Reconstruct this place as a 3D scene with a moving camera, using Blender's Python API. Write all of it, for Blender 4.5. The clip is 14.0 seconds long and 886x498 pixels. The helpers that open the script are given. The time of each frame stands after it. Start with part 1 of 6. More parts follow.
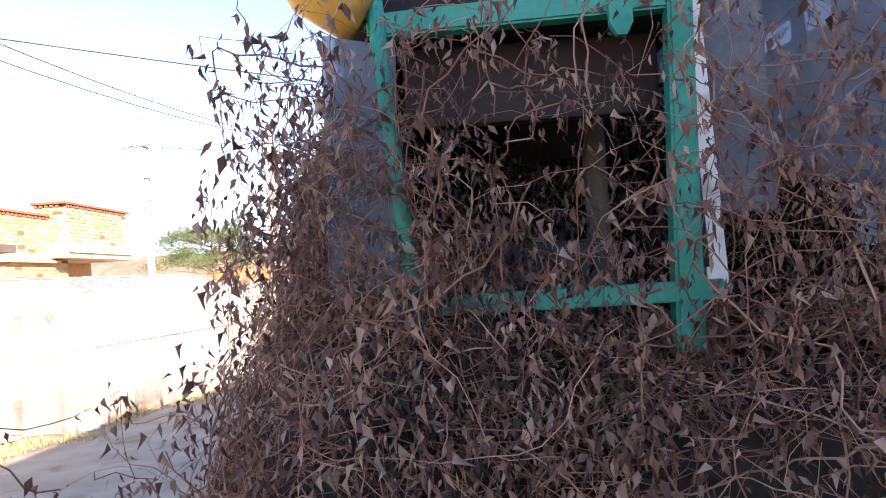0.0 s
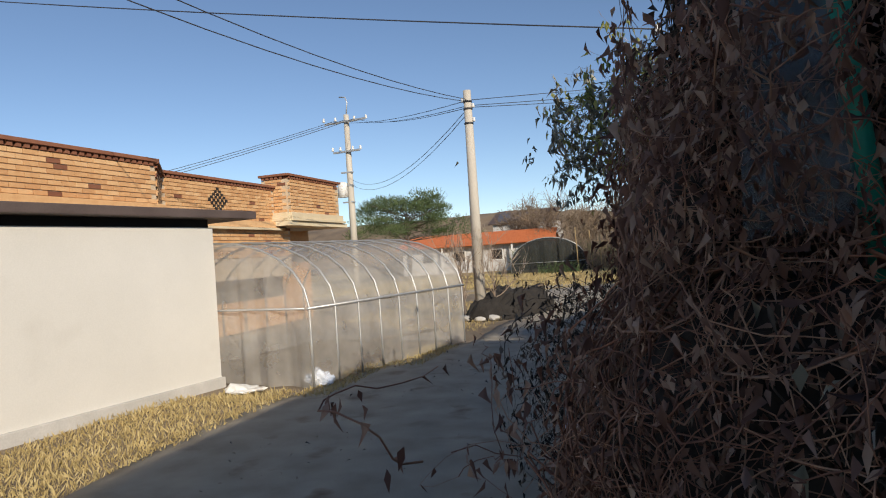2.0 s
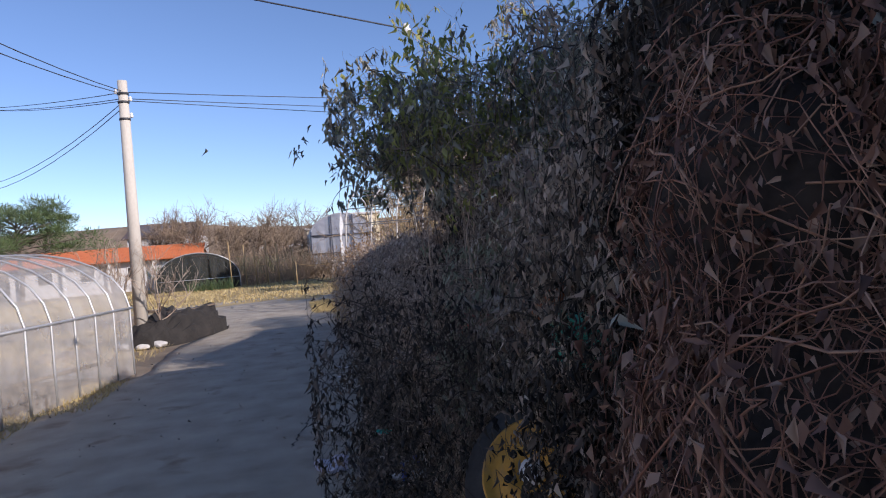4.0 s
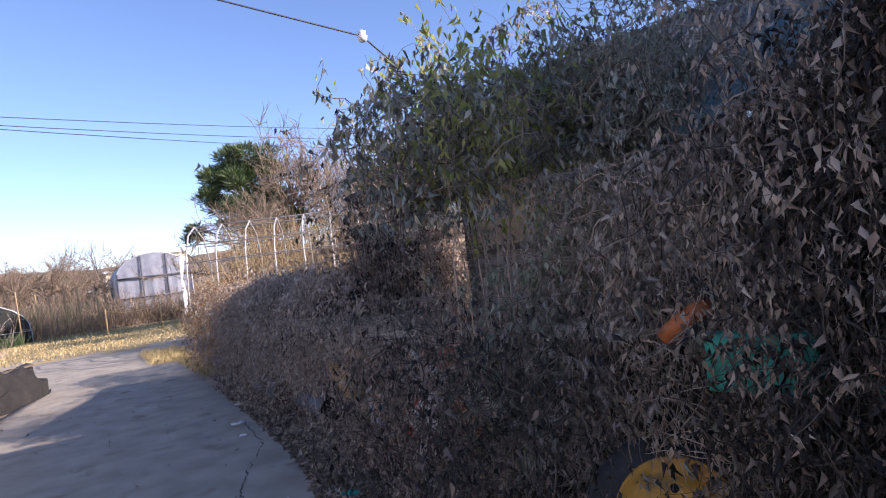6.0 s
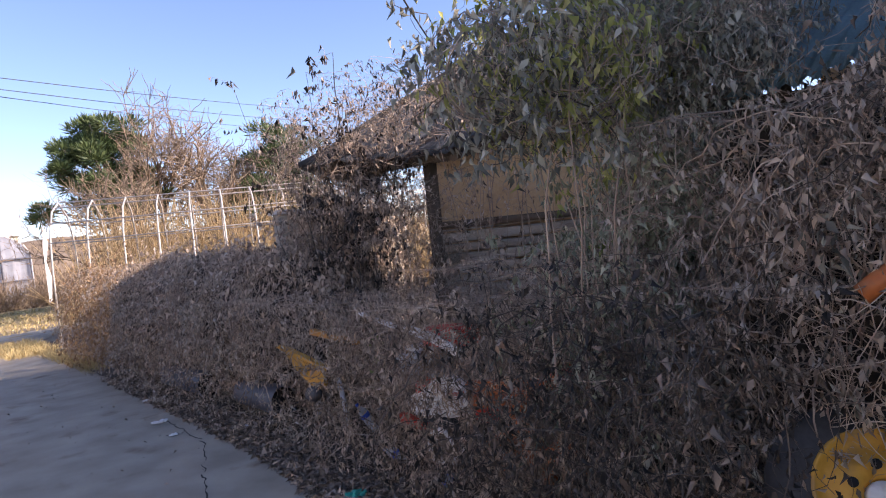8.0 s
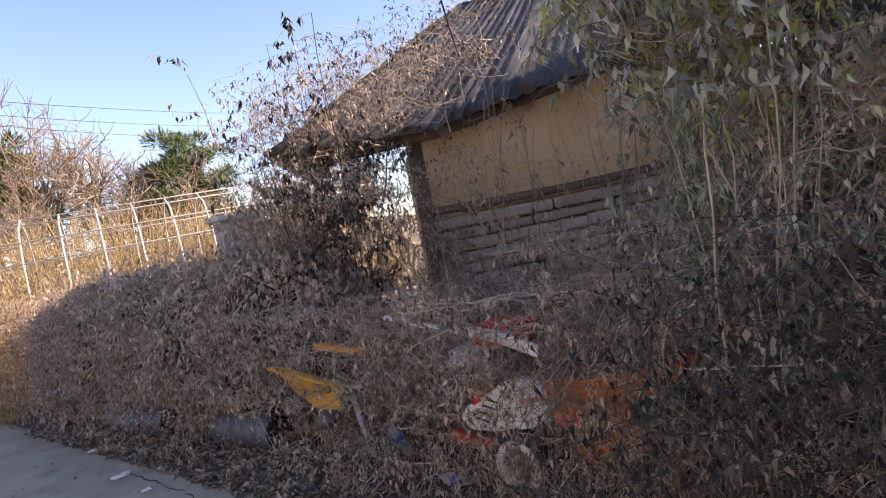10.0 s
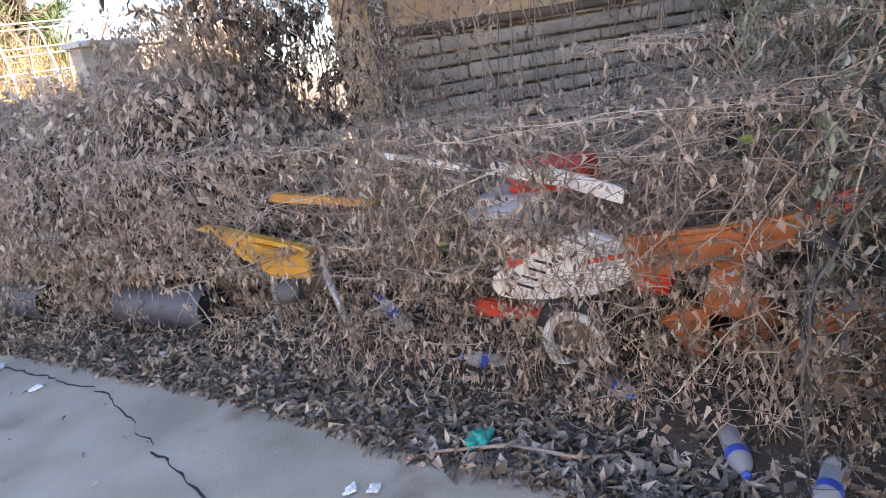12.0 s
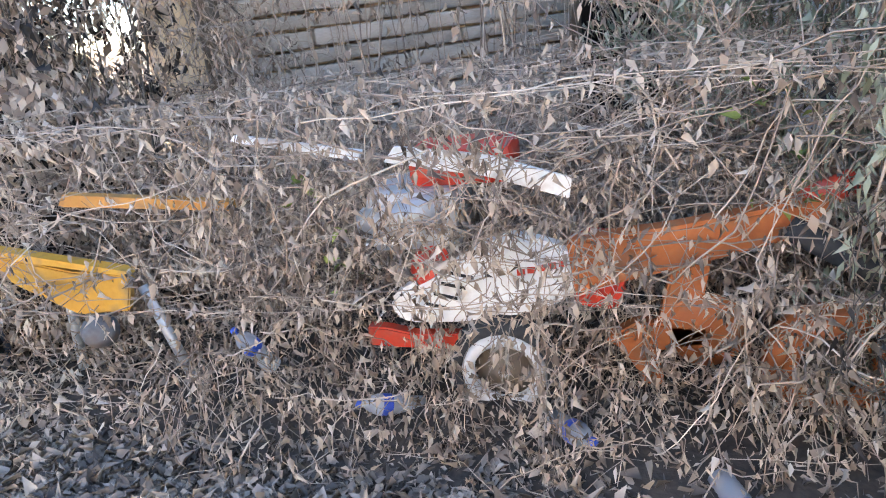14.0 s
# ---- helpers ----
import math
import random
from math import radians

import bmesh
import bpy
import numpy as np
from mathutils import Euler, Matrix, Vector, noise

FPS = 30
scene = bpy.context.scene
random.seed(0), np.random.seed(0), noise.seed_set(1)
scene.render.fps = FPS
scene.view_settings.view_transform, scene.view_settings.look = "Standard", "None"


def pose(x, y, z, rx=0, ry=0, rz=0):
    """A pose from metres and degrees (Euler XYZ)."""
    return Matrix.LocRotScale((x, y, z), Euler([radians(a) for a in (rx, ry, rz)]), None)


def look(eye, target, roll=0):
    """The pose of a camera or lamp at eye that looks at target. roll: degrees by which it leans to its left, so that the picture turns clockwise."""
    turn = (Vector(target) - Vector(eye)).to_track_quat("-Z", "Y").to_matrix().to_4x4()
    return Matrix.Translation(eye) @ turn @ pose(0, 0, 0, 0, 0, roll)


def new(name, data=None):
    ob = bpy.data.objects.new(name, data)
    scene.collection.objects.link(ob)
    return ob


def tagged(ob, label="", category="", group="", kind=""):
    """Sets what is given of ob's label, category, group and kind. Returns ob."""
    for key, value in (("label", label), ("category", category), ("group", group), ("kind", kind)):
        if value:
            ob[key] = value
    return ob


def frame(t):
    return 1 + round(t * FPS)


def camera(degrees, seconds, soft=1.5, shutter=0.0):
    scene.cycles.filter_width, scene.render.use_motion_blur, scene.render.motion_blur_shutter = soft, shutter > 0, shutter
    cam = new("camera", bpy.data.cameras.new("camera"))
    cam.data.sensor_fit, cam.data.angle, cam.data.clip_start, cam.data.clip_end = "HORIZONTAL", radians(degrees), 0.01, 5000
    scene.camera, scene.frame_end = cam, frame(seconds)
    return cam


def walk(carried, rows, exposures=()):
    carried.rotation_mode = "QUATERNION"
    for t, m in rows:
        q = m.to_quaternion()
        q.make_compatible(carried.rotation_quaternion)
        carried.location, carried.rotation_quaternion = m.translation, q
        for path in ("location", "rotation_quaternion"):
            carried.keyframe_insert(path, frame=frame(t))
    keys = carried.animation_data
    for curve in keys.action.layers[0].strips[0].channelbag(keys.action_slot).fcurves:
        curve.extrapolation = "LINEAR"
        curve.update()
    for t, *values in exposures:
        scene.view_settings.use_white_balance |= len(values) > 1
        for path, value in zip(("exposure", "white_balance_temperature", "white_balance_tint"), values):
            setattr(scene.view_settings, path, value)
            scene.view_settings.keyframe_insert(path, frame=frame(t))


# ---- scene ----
cam = camera(68.0, 14.0, 1.1)
PATH = [
    (0, (0.609, -0.021, 1.473), (0.542, 1.977, 1.55), -3.7),
    (0.5, (0.461, 0.0, 1.463), (0.177, 1.979, 1.526), -4.0),
    (1, (0.352, 0.1, 1.443), (-0.108, 2.046, 1.476), -2.8),
    (1.5, (0.242, 0.25, 1.439), (-0.268, 2.184, 1.473), -4.0),
    (2, (0.115, 0.281, 1.431), (-0.496, 2.186, 1.449), -3.8),
    (2.5, (-0.116, 0.434, 1.458), (-0.502, 2.396, 1.498), -4.6),
    (3, (-0.337, 0.568, 1.429), (-0.349, 2.568, 1.418), -2.4),
    (3.2, (-0.403, 0.603, 1.429), (-0.308, 2.601, 1.422), -2.8),
    (5.3, (-1.203, 1.391, 1.533), (-0.358, 3.204, 1.522), -5.1),
    (5.5, (-1.293, 1.455, 1.544), (-0.402, 3.245, 1.541), -5.4),
    (6, (-1.554, 1.667, 1.533), (-0.577, 3.411, 1.559), -7.4),
    (6.5, (-1.669, 1.922, 1.503), (-0.632, 3.632, 1.5), -5.4),
    (7, (-1.789, 2.191, 1.5), (-0.693, 3.864, 1.496), -5.4),
    (7.5, (-2.009, 2.421, 1.491), (-0.78, 3.999, 1.499), -7.6),
    (8, (-2.095, 2.667, 1.491), (-0.781, 4.173, 1.441), -6.5),
    (8.2, (-2.058, 2.801, 1.499), (-0.718, 4.285, 1.446), -8.7),
    (10.3, (-2.176, 3.921, 1.504), (-0.64, 5.199, 1.407), -10.4),
    (10.5, (-2.133, 4.067, 1.445), (-0.573, 5.315, 1.338), -9.7),
    (11, (-2.167, 4.379, 1.502), (-0.55, 5.513, 1.184), -9.8),
    (11.5, (-1.963, 4.68, 1.364), (-0.362, 5.812, 0.973), -11.1),
    (12, (-1.892, 4.902, 1.365), (-0.252, 5.899, 0.805), -9.7),
    (12.5, (-1.807, 5.077, 1.324), (-0.106, 5.899, 0.668), -7.1),
    (13, (-1.723, 5.242, 1.31), (0.046, 5.914, 0.661), -9.4),
    (13.5, (-1.546, 5.397, 1.272), (0.271, 5.918, 0.617), -9.4),
    (14, (-1.395, 5.43, 1.289), (0.422, 5.916, 0.609), -7.5),
]
EXPOSURES = [(0.0, 2.4, 7000, 25), (0.3, 1.75, 7000, 20), (0.6, 0.9, 6950, 15), (1.0, 0.4, 6900, 12), (1.5, 0.12, 6800, 11), (2.2, 0.08, 6550, 11), (3.2, 0.12, 5900, 16), (5.3, 1.0, 5950, 27), (6.5, 1.12, 6150, 27), (8.2, 1.46, 6700, 28),
             (10.3, 1.78, 7350, 26), (11.0, 2.04, 7300, 25), (12.0, 3.02, 7300, 20), (13.0, 3.76, 7150, 17), (14.0, 3.6, 7000, 14)]
walk(cam, [(t, look(eye, target, roll)) for t, eye, target, roll in PATH], EXPOSURES)

# ---- world and sun ----
SUN = Vector((0.8, -0.84, 0.55)).normalized()          # towards the sun
world = bpy.data.worlds.new("sky")
scene.world = world
world.use_nodes = True
wt = world.node_tree
sky = wt.nodes.new("ShaderNodeTexSky")
sky.sky_type, sky.sun_disc = "NISHITA", False
sky.sun_elevation = math.asin(SUN.z)
sky.sun_rotation = math.atan2(SUN.x, SUN.y)
sky.air_density, sky.dust_density, sky.ozone_density, sky.altitude = 0.85, 0.02, 2.4, 600
wt.links.new(sky.outputs[0], wt.nodes["Background"].inputs[0])
wt.nodes["Background"].inputs[1].default_value = 0.112
sun = new("sun", bpy.data.lights.new("sun", "SUN"))
sun.data.energy, sun.data.angle, sun.data.color = 4.5, radians(0.5), (1.0, 0.9, 0.75)
sun.matrix_world = look(SUN * 50, (0, 0, 0))


# ---- materials ----
def material(name, stops, scale=4.0, rough=0.8, metal=0.0, bump=0.3, fine=60.0, spots=None, translucent=0.0, island=False, objrand=0.0, stretch=(1, 1, 1)):
    """Colour from two scales of noise (or, with island, a random value per piece), with fine relief."""
    m = bpy.data.materials.new(name)
    m.use_nodes = True
    t = m.node_tree
    n, l = t.nodes, t.links
    b = n["Principled BSDF"]
    b.inputs["Roughness"].default_value, b.inputs["Metallic"].default_value = rough if not island else rough - 0.2, metal
    geo = n.new("ShaderNodeNewGeometry")
    mp = n.new("ShaderNodeMapping")
    mp.inputs["Scale"].default_value = stretch
    l.new(geo.outputs["Position"], mp.inputs[0])
    big, small = n.new("ShaderNodeTexNoise"), n.new("ShaderNodeTexNoise")
    big.inputs["Scale"].default_value, big.inputs["Detail"].default_value = scale, 6
    small.inputs["Scale"].default_value, small.inputs["Detail"].default_value = fine, 4
    l.new(mp.outputs[0], big.inputs["Vector"])
    l.new(mp.outputs[0], small.inputs["Vector"])
    ramp = n.new("ShaderNodeValToRGB")
    e = ramp.color_ramp.elements
    while len(e) < len(stops):
        e.new(0.5)
    for k, (p, c) in zip(e, stops):
        k.position, k.color = p, (*c, 1)
    mix = n.new("ShaderNodeMath")
    mix.operation = "MULTIPLY_ADD"
    mix.inputs[1].default_value = 0.35
    l.new(small.outputs[0], mix.inputs[0])
    add = n.new("ShaderNodeMath")
    add.operation = "MULTIPLY"
    add.inputs[1].default_value = 0.65
    if island:
        tone = n.new("ShaderNodeMapRange")
        tone.inputs[1].default_value, tone.inputs[2].default_value = 0.35, 0.65
        tone.inputs[3].default_value, tone.inputs[4].default_value = 0.05, 0.95
        l.new(big.outputs[0], tone.inputs[0])
        blend = n.new("ShaderNodeMix")
        blend.inputs[0].default_value = 0.38
        l.new(geo.outputs["Random Per Island"], blend.inputs[2])
        l.new(tone.outputs[0], blend.inputs[3])
        l.new(blend.outputs[0], add.inputs[0])
        big.inputs["Detail"].default_value = 2
        mix.inputs[1].default_value, add.inputs[1].default_value = 0.15, 0.9
    else:
        l.new(big.outputs[0], add.inputs[0])
    l.new(add.outputs[0], mix.inputs[2])
    src = mix.outputs[0]
    if objrand:
        info, sc = n.new("ShaderNodeObjectInfo"), n.new("ShaderNodeMath")
        sc.operation, sc.inputs[1].default_value = "MULTIPLY_ADD", objrand
        l.new(info.outputs["Random"], sc.inputs[0])
        sub = n.new("ShaderNodeMath")
        sub.operation, sub.inputs[1].default_value = "SUBTRACT", objrand / 2
        l.new(src, sub.inputs[0])
        l.new(sub.outputs[0], sc.inputs[2])
        src = sc.outputs[0]
    l.new(src, ramp.inputs[0])
    col = ramp.outputs[0]
    if spots:
        pos, width, colour, sscale = spots
        ns, r2, mx = n.new("ShaderNodeTexNoise"), n.new("ShaderNodeValToRGB"), n.new("ShaderNodeMix")
        ns.inputs["Scale"].default_value, ns.inputs["Detail"].default_value = sscale, 8
        l.new(mp.outputs[0], ns.inputs["Vector"])
        r2.color_ramp.elements[0].position, r2.color_ramp.elements[1].position = pos, pos + width
        l.new(ns.outputs[0], r2.inputs[0])
        mx.data_type = "RGBA"
        l.new(r2.outputs[0], mx.inputs[0])
        l.new(col, mx.inputs[6])
        mx.inputs[7].default_value = (*colour, 1)
        col = mx.outputs[2]
    l.new(col, b.inputs["Base Color"])
    if bump:
        bp = n.new("ShaderNodeBump")
        bp.inputs["Strength"].default_value, bp.inputs["Distance"].default_value = bump, 0.01
        l.new(mix.outputs[0] if not island else small.outputs[0], bp.inputs["Height"])
        l.new(bp.outputs[0], b.inputs["Normal"])
    if translucent:
        tr, ms = n.new("ShaderNodeBsdfTranslucent"), n.new("ShaderNodeMixShader")
        ms.inputs[0].default_value = translucent
        l.new(col, tr.inputs[0])
        l.new(b.outputs[0], ms.inputs[1])
        l.new(tr.outputs[0], ms.inputs[2])
        l.new(ms.outputs[0], n["Material Output"].inputs[0])
    return m


LEAF_DEAD = material("dead_leaf", [(0.0, (0.04, 0.029, 0.022)), (0.25, (0.17, 0.125, 0.094)), (0.5, (0.41, 0.31, 0.23)), (0.75, (0.64, 0.52, 0.4)), (0.96, (0.72, 0.6, 0.47)), (1.0, (0.38, 0.18, 0.09))], 5, 0.85, island=True, translucent=0.45, fine=25)
# orange-brown dry leaf with a sunlit glow put into colour and translucency
LEAF_SUN_GOLD = material("sun_gold_leaf", [(0.0, (0.1, 0.06, 0.03)), (0.4, (0.27, 0.165, 0.085)), (0.8, (0.48, 0.32, 0.17)), (1.0, (0.62, 0.46, 0.27))], 8, 0.85, island=True, translucent=0.5, fine=25)
# pale dried leaf, brightened further in place of blocked skylight
LEAF_PALE = material("pale_shrivelled_leaf", [(0.0, (0.1, 0.08, 0.062)), (0.4, (0.3, 0.25, 0.2)), (0.8, (0.58, 0.51, 0.43)), (1.0, (0.74, 0.68, 0.6))], 8, 0.85, island=True, translucent=0.35, fine=25)
LEAF_SAGE = material("sage_leaf", [(0.0, (0.08, 0.08, 0.05)), (0.4, (0.22, 0.235, 0.15)), (0.7, (0.4, 0.42, 0.3)), (1.0, (0.64, 0.64, 0.5))], 5, 0.75, island=True, translucent=0.35, fine=25)
LEAF_MIX = material("withered_leaf", [(0.0, (0.05, 0.046, 0.036)), (0.4, (0.17, 0.165, 0.125)), (0.7, (0.37, 0.36, 0.28)), (1.0, (0.66, 0.64, 0.54))], 5, 0.8, island=True, translucent=0.3, fine=25)
# yellow-green leaf, its colour raised to suggest sun on the shrub's top
LEAF_GREEN = material("green_leaf", [(0.0, (0.1, 0.11, 0.04)), (0.35, (0.25, 0.27, 0.075)), (0.7, (0.5, 0.5, 0.16)), (1.0, (0.72, 0.66, 0.3))], 8, 0.7, island=True, translucent=0.6, fine=25)
# dead leaf darkened to near-black, deep shade put into its colour
LEAF_DARK = material("shade_darkened_leaf", [(0.0, (0.005, 0.004, 0.0035)), (0.4, (0.02, 0.015, 0.011)), (0.64, (0.08, 0.058, 0.042)), (0.88, (0.32, 0.24, 0.18)), (1.0, (0.28, 0.12, 0.06))], 5, 0.85, island=True, translucent=0.25, fine=25)
LEAF_RED = material("reddish_dead_leaf", [(0.0, (0.022, 0.01, 0.008)), (0.32, (0.12, 0.056, 0.04)), (0.6, (0.25, 0.135, 0.096)), (0.86, (0.47, 0.33, 0.245)), (1.0, (0.42, 0.17, 0.08))], 5, 0.85, island=True, translucent=0.3, fine=25)
STEM_RED = material("reddish_vine_stem", [(0.0, (0.1, 0.038, 0.025)), (0.5, (0.26, 0.115, 0.07)), (1.0, (0.5, 0.31, 0.2))], 6, 0.85, island=True, fine=40)
# vine stem darkened in the same way for shaded vines
STEM_DARK = material("shade_darkened_stem", [(0.0, (0.025, 0.019, 0.014)), (0.6, (0.06, 0.047, 0.034)), (1.0, (0.22, 0.17, 0.125))], 6, 0.85, island=True, fine=40)
LITTER = material("fallen_leaf", [(0.0, (0.03, 0.023, 0.019)), (0.4, (0.13, 0.1, 0.077)), (0.72, (0.34, 0.265, 0.2)), (1.0, (0.6, 0.49, 0.38))], 8, 0.85, island=True, fine=25)
STEM = material("vine_stem", [(0.0, (0.14, 0.1, 0.072)), (0.5, (0.33, 0.25, 0.185)), (1.0, (0.6, 0.5, 0.39))], 6, 0.85, island=True, fine=40)
BARK = material("bark", [(0.2, (0.07, 0.055, 0.045)), (0.8, (0.2, 0.16, 0.13))], 10, 0.9, bump=0.8, stretch=(1, 1, 0.3))
# near-black brown that puts the shade between the leaves into colour
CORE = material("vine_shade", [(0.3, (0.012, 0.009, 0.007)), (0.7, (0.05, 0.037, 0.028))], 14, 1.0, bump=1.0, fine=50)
CONCRETE = material("road_concrete", [(0.3, (0.24, 0.205, 0.155)), (0.46, (0.325, 0.282, 0.217)), (0.54, (0.36, 0.315, 0.245)), (0.7, (0.43, 0.378, 0.295))], 2.6, 0.9, bump=0.9, fine=220, spots=(0.6, 0.14, (0.19, 0.135, 0.09), 2.2))
DIRT = material("dirt", [(0.3, (0.13, 0.1, 0.07)), (0.7, (0.27, 0.21, 0.14))], 1.5, 0.95, bump=0.8, fine=30)
STRAW = material("dry_grass", [(0.0, (0.27, 0.2, 0.085)), (0.5, (0.48, 0.37, 0.16)), (1.0, (0.62, 0.51, 0.27))], 3, 0.9, island=True, translucent=0.2, fine=20)
FIELD = material("field_soil", [(0.3, (0.26, 0.19, 0.09)), (0.7, (0.44, 0.33, 0.15))], 0.5, 0.95, bump=0.6, fine=12)
PLASTER = material("shed_plaster", [(0.3, (0.56, 0.545, 0.505)), (0.7, (0.67, 0.65, 0.605))], 0.9, 0.85, bump=0.15, fine=70, spots=(0.6, 0.25, (0.47, 0.44, 0.4), 0.7))
CEMENT = material("cement_base", [(0.3, (0.38, 0.37, 0.35)), (0.7, (0.55, 0.53, 0.5))], 3, 0.9, bump=0.4)
ROOF_EDGE = material("brown_roof_edge", [(0.3, (0.07, 0.05, 0.045)), (0.7, (0.12, 0.09, 0.08))], 3, 0.6, bump=0.1)
BRICK = material("orange_brick", [(0.2, (0.5, 0.26, 0.115)), (0.5, (0.6, 0.345, 0.16)), (0.8, (0.68, 0.43, 0.22))], 9, 0.9, bump=0.4, objrand=0.5, island=False)
BRICK_DARK = material("brown_brick", [(0.2, (0.16, 0.06, 0.03)), (0.8, (0.27, 0.11, 0.06))], 9, 0.9, bump=0.4, objrand=0.4)
MORTAR = material("brick_mortar", [(0.3, (0.48, 0.37, 0.25)), (0.7, (0.6, 0.48, 0.34))], 5, 0.95, bump=0.3)
CORNICE = material("painted_cornice", [(0.3, (0.58, 0.47, 0.3)), (0.7, (0.7, 0.6, 0.42))], 2, 0.8, bump=0.1)
POLE_MAT = material("pole_concrete", [(0.3, (0.42, 0.38, 0.32)), (0.7, (0.58, 0.53, 0.45))], 2.5, 0.9, bump=0.2, stretch=(1, 1, 0.3))
STEEL = material("galvanised_steel", [(0.3, (0.45, 0.45, 0.45)), (0.7, (0.62, 0.62, 0.6))], 6, 0.45, 0.6, bump=0.1)
OLD_STEEL = material("rusty_pipe", [(0.3, (0.34, 0.31, 0.27)), (0.7, (0.58, 0.55, 0.5))], 6, 0.7, 0.2, bump=0.2)
WIRE = material("cable", [(0.3, (0.02, 0.02, 0.025)), (0.7, (0.05, 0.05, 0.055))], 5, 0.6, bump=0)
MUD = material("clay_plaster", [(0.25, (0.46, 0.29, 0.15)), (0.5, (0.6, 0.42, 0.24)), (0.75, (0.68, 0.51, 0.33))], 2.2, 0.95, bump=0.5, fine=35, spots=(0.6, 0.12, (0.36, 0.24, 0.14), 3))
LOG = material("clay_courses", [(0.25, (0.32, 0.265, 0.205)), (0.5, (0.45, 0.385, 0.305)), (0.75, (0.58, 0.505, 0.41))], 4, 0.95, bump=0.8, fine=40, stretch=(1, 1, 3), objrand=0.3)
TIMBER = material("old_timber", [(0.2, (0.09, 0.065, 0.045)), (0.8, (0.22, 0.17, 0.12))], 7, 0.85, bump=0.6, stretch=(1, 1, 0.2))
TIN = material("weathered_sheet_metal", [(0.25, (0.07, 0.075, 0.085)), (0.55, (0.14, 0.15, 0.165)), (0.8, (0.24, 0.25, 0.265))], 3, 0.7, 0.2, bump=0.2, spots=(0.55, 0.15, (0.14, 0.085, 0.055), 4))
TEAL = material("faded_teal_sheet", [(0.25, (0.1, 0.19, 0.21)), (0.6, (0.2, 0.32, 0.34)), (0.8, (0.33, 0.42, 0.44))], 3, 0.6, 0.1, bump=0.2)
GREEN_PAINT = material("green_paint", [(0.3, (0.0, 0.2, 0.13)), (0.7, (0.01, 0.34, 0.24))], 5, 0.5, bump=0.15, spots=(0.62, 0.06, (0.12, 0.07, 0.04), 9))
OCHRE_PAINT = material("ochre_paint", [(0.3, (0.36, 0.15, 0.03)), (0.7, (0.52, 0.25, 0.05))], 5, 0.6, bump=0.2, spots=(0.53, 0.2, (0.24, 0.14, 0.07), 10))
YELLOW_PAINT = material("yellow_paint", [(0.3, (0.52, 0.25, 0.025)), (0.7, (0.68, 0.37, 0.05))], 5, 0.5, bump=0.15, spots=(0.53, 0.2, (0.3, 0.19, 0.08), 10))
ORANGE_PAINT = material("orange_paint", [(0.3, (0.36, 0.095, 0.025)), (0.7, (0.5, 0.15, 0.035))], 5, 0.6, bump=0.2, spots=(0.53, 0.2, (0.3, 0.15, 0.075), 10))
RED_PAINT = material("red_paint", [(0.3, (0.5, 0.03, 0.015)), (0.7, (0.68, 0.06, 0.02))], 5, 0.45, bump=0.1, spots=(0.53, 0.2, (0.27, 0.09, 0.06), 10))
WHITE_PAINT = material("white_paint", [(0.3, (0.66, 0.65, 0.62)), (0.7, (0.8, 0.79, 0.76))], 5, 0.5, bump=0.1, spots=(0.53, 0.2, (0.38, 0.31, 0.24), 10))
RUBBER = material("tyre_rubber", [(0.3, (0.02, 0.02, 0.02)), (0.7, (0.06, 0.058, 0.055))], 8, 0.85, bump=0.3)
# near-black that stands in for shade in gaps, holes and interiors
DARK = material("interior_shade", [(0.3, (0.012, 0.01, 0.009)), (0.7, (0.03, 0.025, 0.022))], 5, 0.9, bump=0)
PIPE_MAT = material("grey_plastic_pipe", [(0.3, (0.06, 0.065, 0.085)), (0.7, (0.1, 0.105, 0.125))], 4, 0.5, bump=0.1)
PINE = material("pine_needles", [(0.0, (0.035, 0.06, 0.02)), (0.5, (0.07, 0.11, 0.035)), (1.0, (0.13, 0.16, 0.06))], 4, 0.8, island=True, fine=10)
BUSH = material("bare_twigs", [(0.0, (0.12, 0.085, 0.06)), (0.5, (0.22, 0.16, 0.11)), (1.0, (0.36, 0.27, 0.17))], 4, 0.9, island=True, fine=10)
REED = material("tan_reeds", [(0.0, (0.28, 0.19, 0.09)), (0.5, (0.45, 0.32, 0.16)), (1.0, (0.6, 0.47, 0.27))], 4, 0.9, island=True, translucent=0.2, fine=10)
HILL = material("wooded_hill", [(0.2, (0.1, 0.075, 0.05)), (0.5, (0.19, 0.14, 0.095)), (0.8, (0.26, 0.2, 0.14))], 0.25, 1.0, bump=1.0, fine=2)
ROOF_TILE = material("orange_roof_tile", [(0.3, (0.5, 0.13, 0.04)), (0.7, (0.64, 0.2, 0.07))], 3, 0.7, bump=0.2, objrand=0.3)
GREY_WALL = material("grey_render", [(0.3, (0.42, 0.41, 0.4)), (0.7, (0.58, 0.57, 0.55))], 1.5, 0.9, bump=0.1)
CREAM = material("cream_wall", [(0.3, (0.6, 0.5, 0.33)), (0.7, (0.74, 0.65, 0.47))], 2, 0.9, bump=0.2)


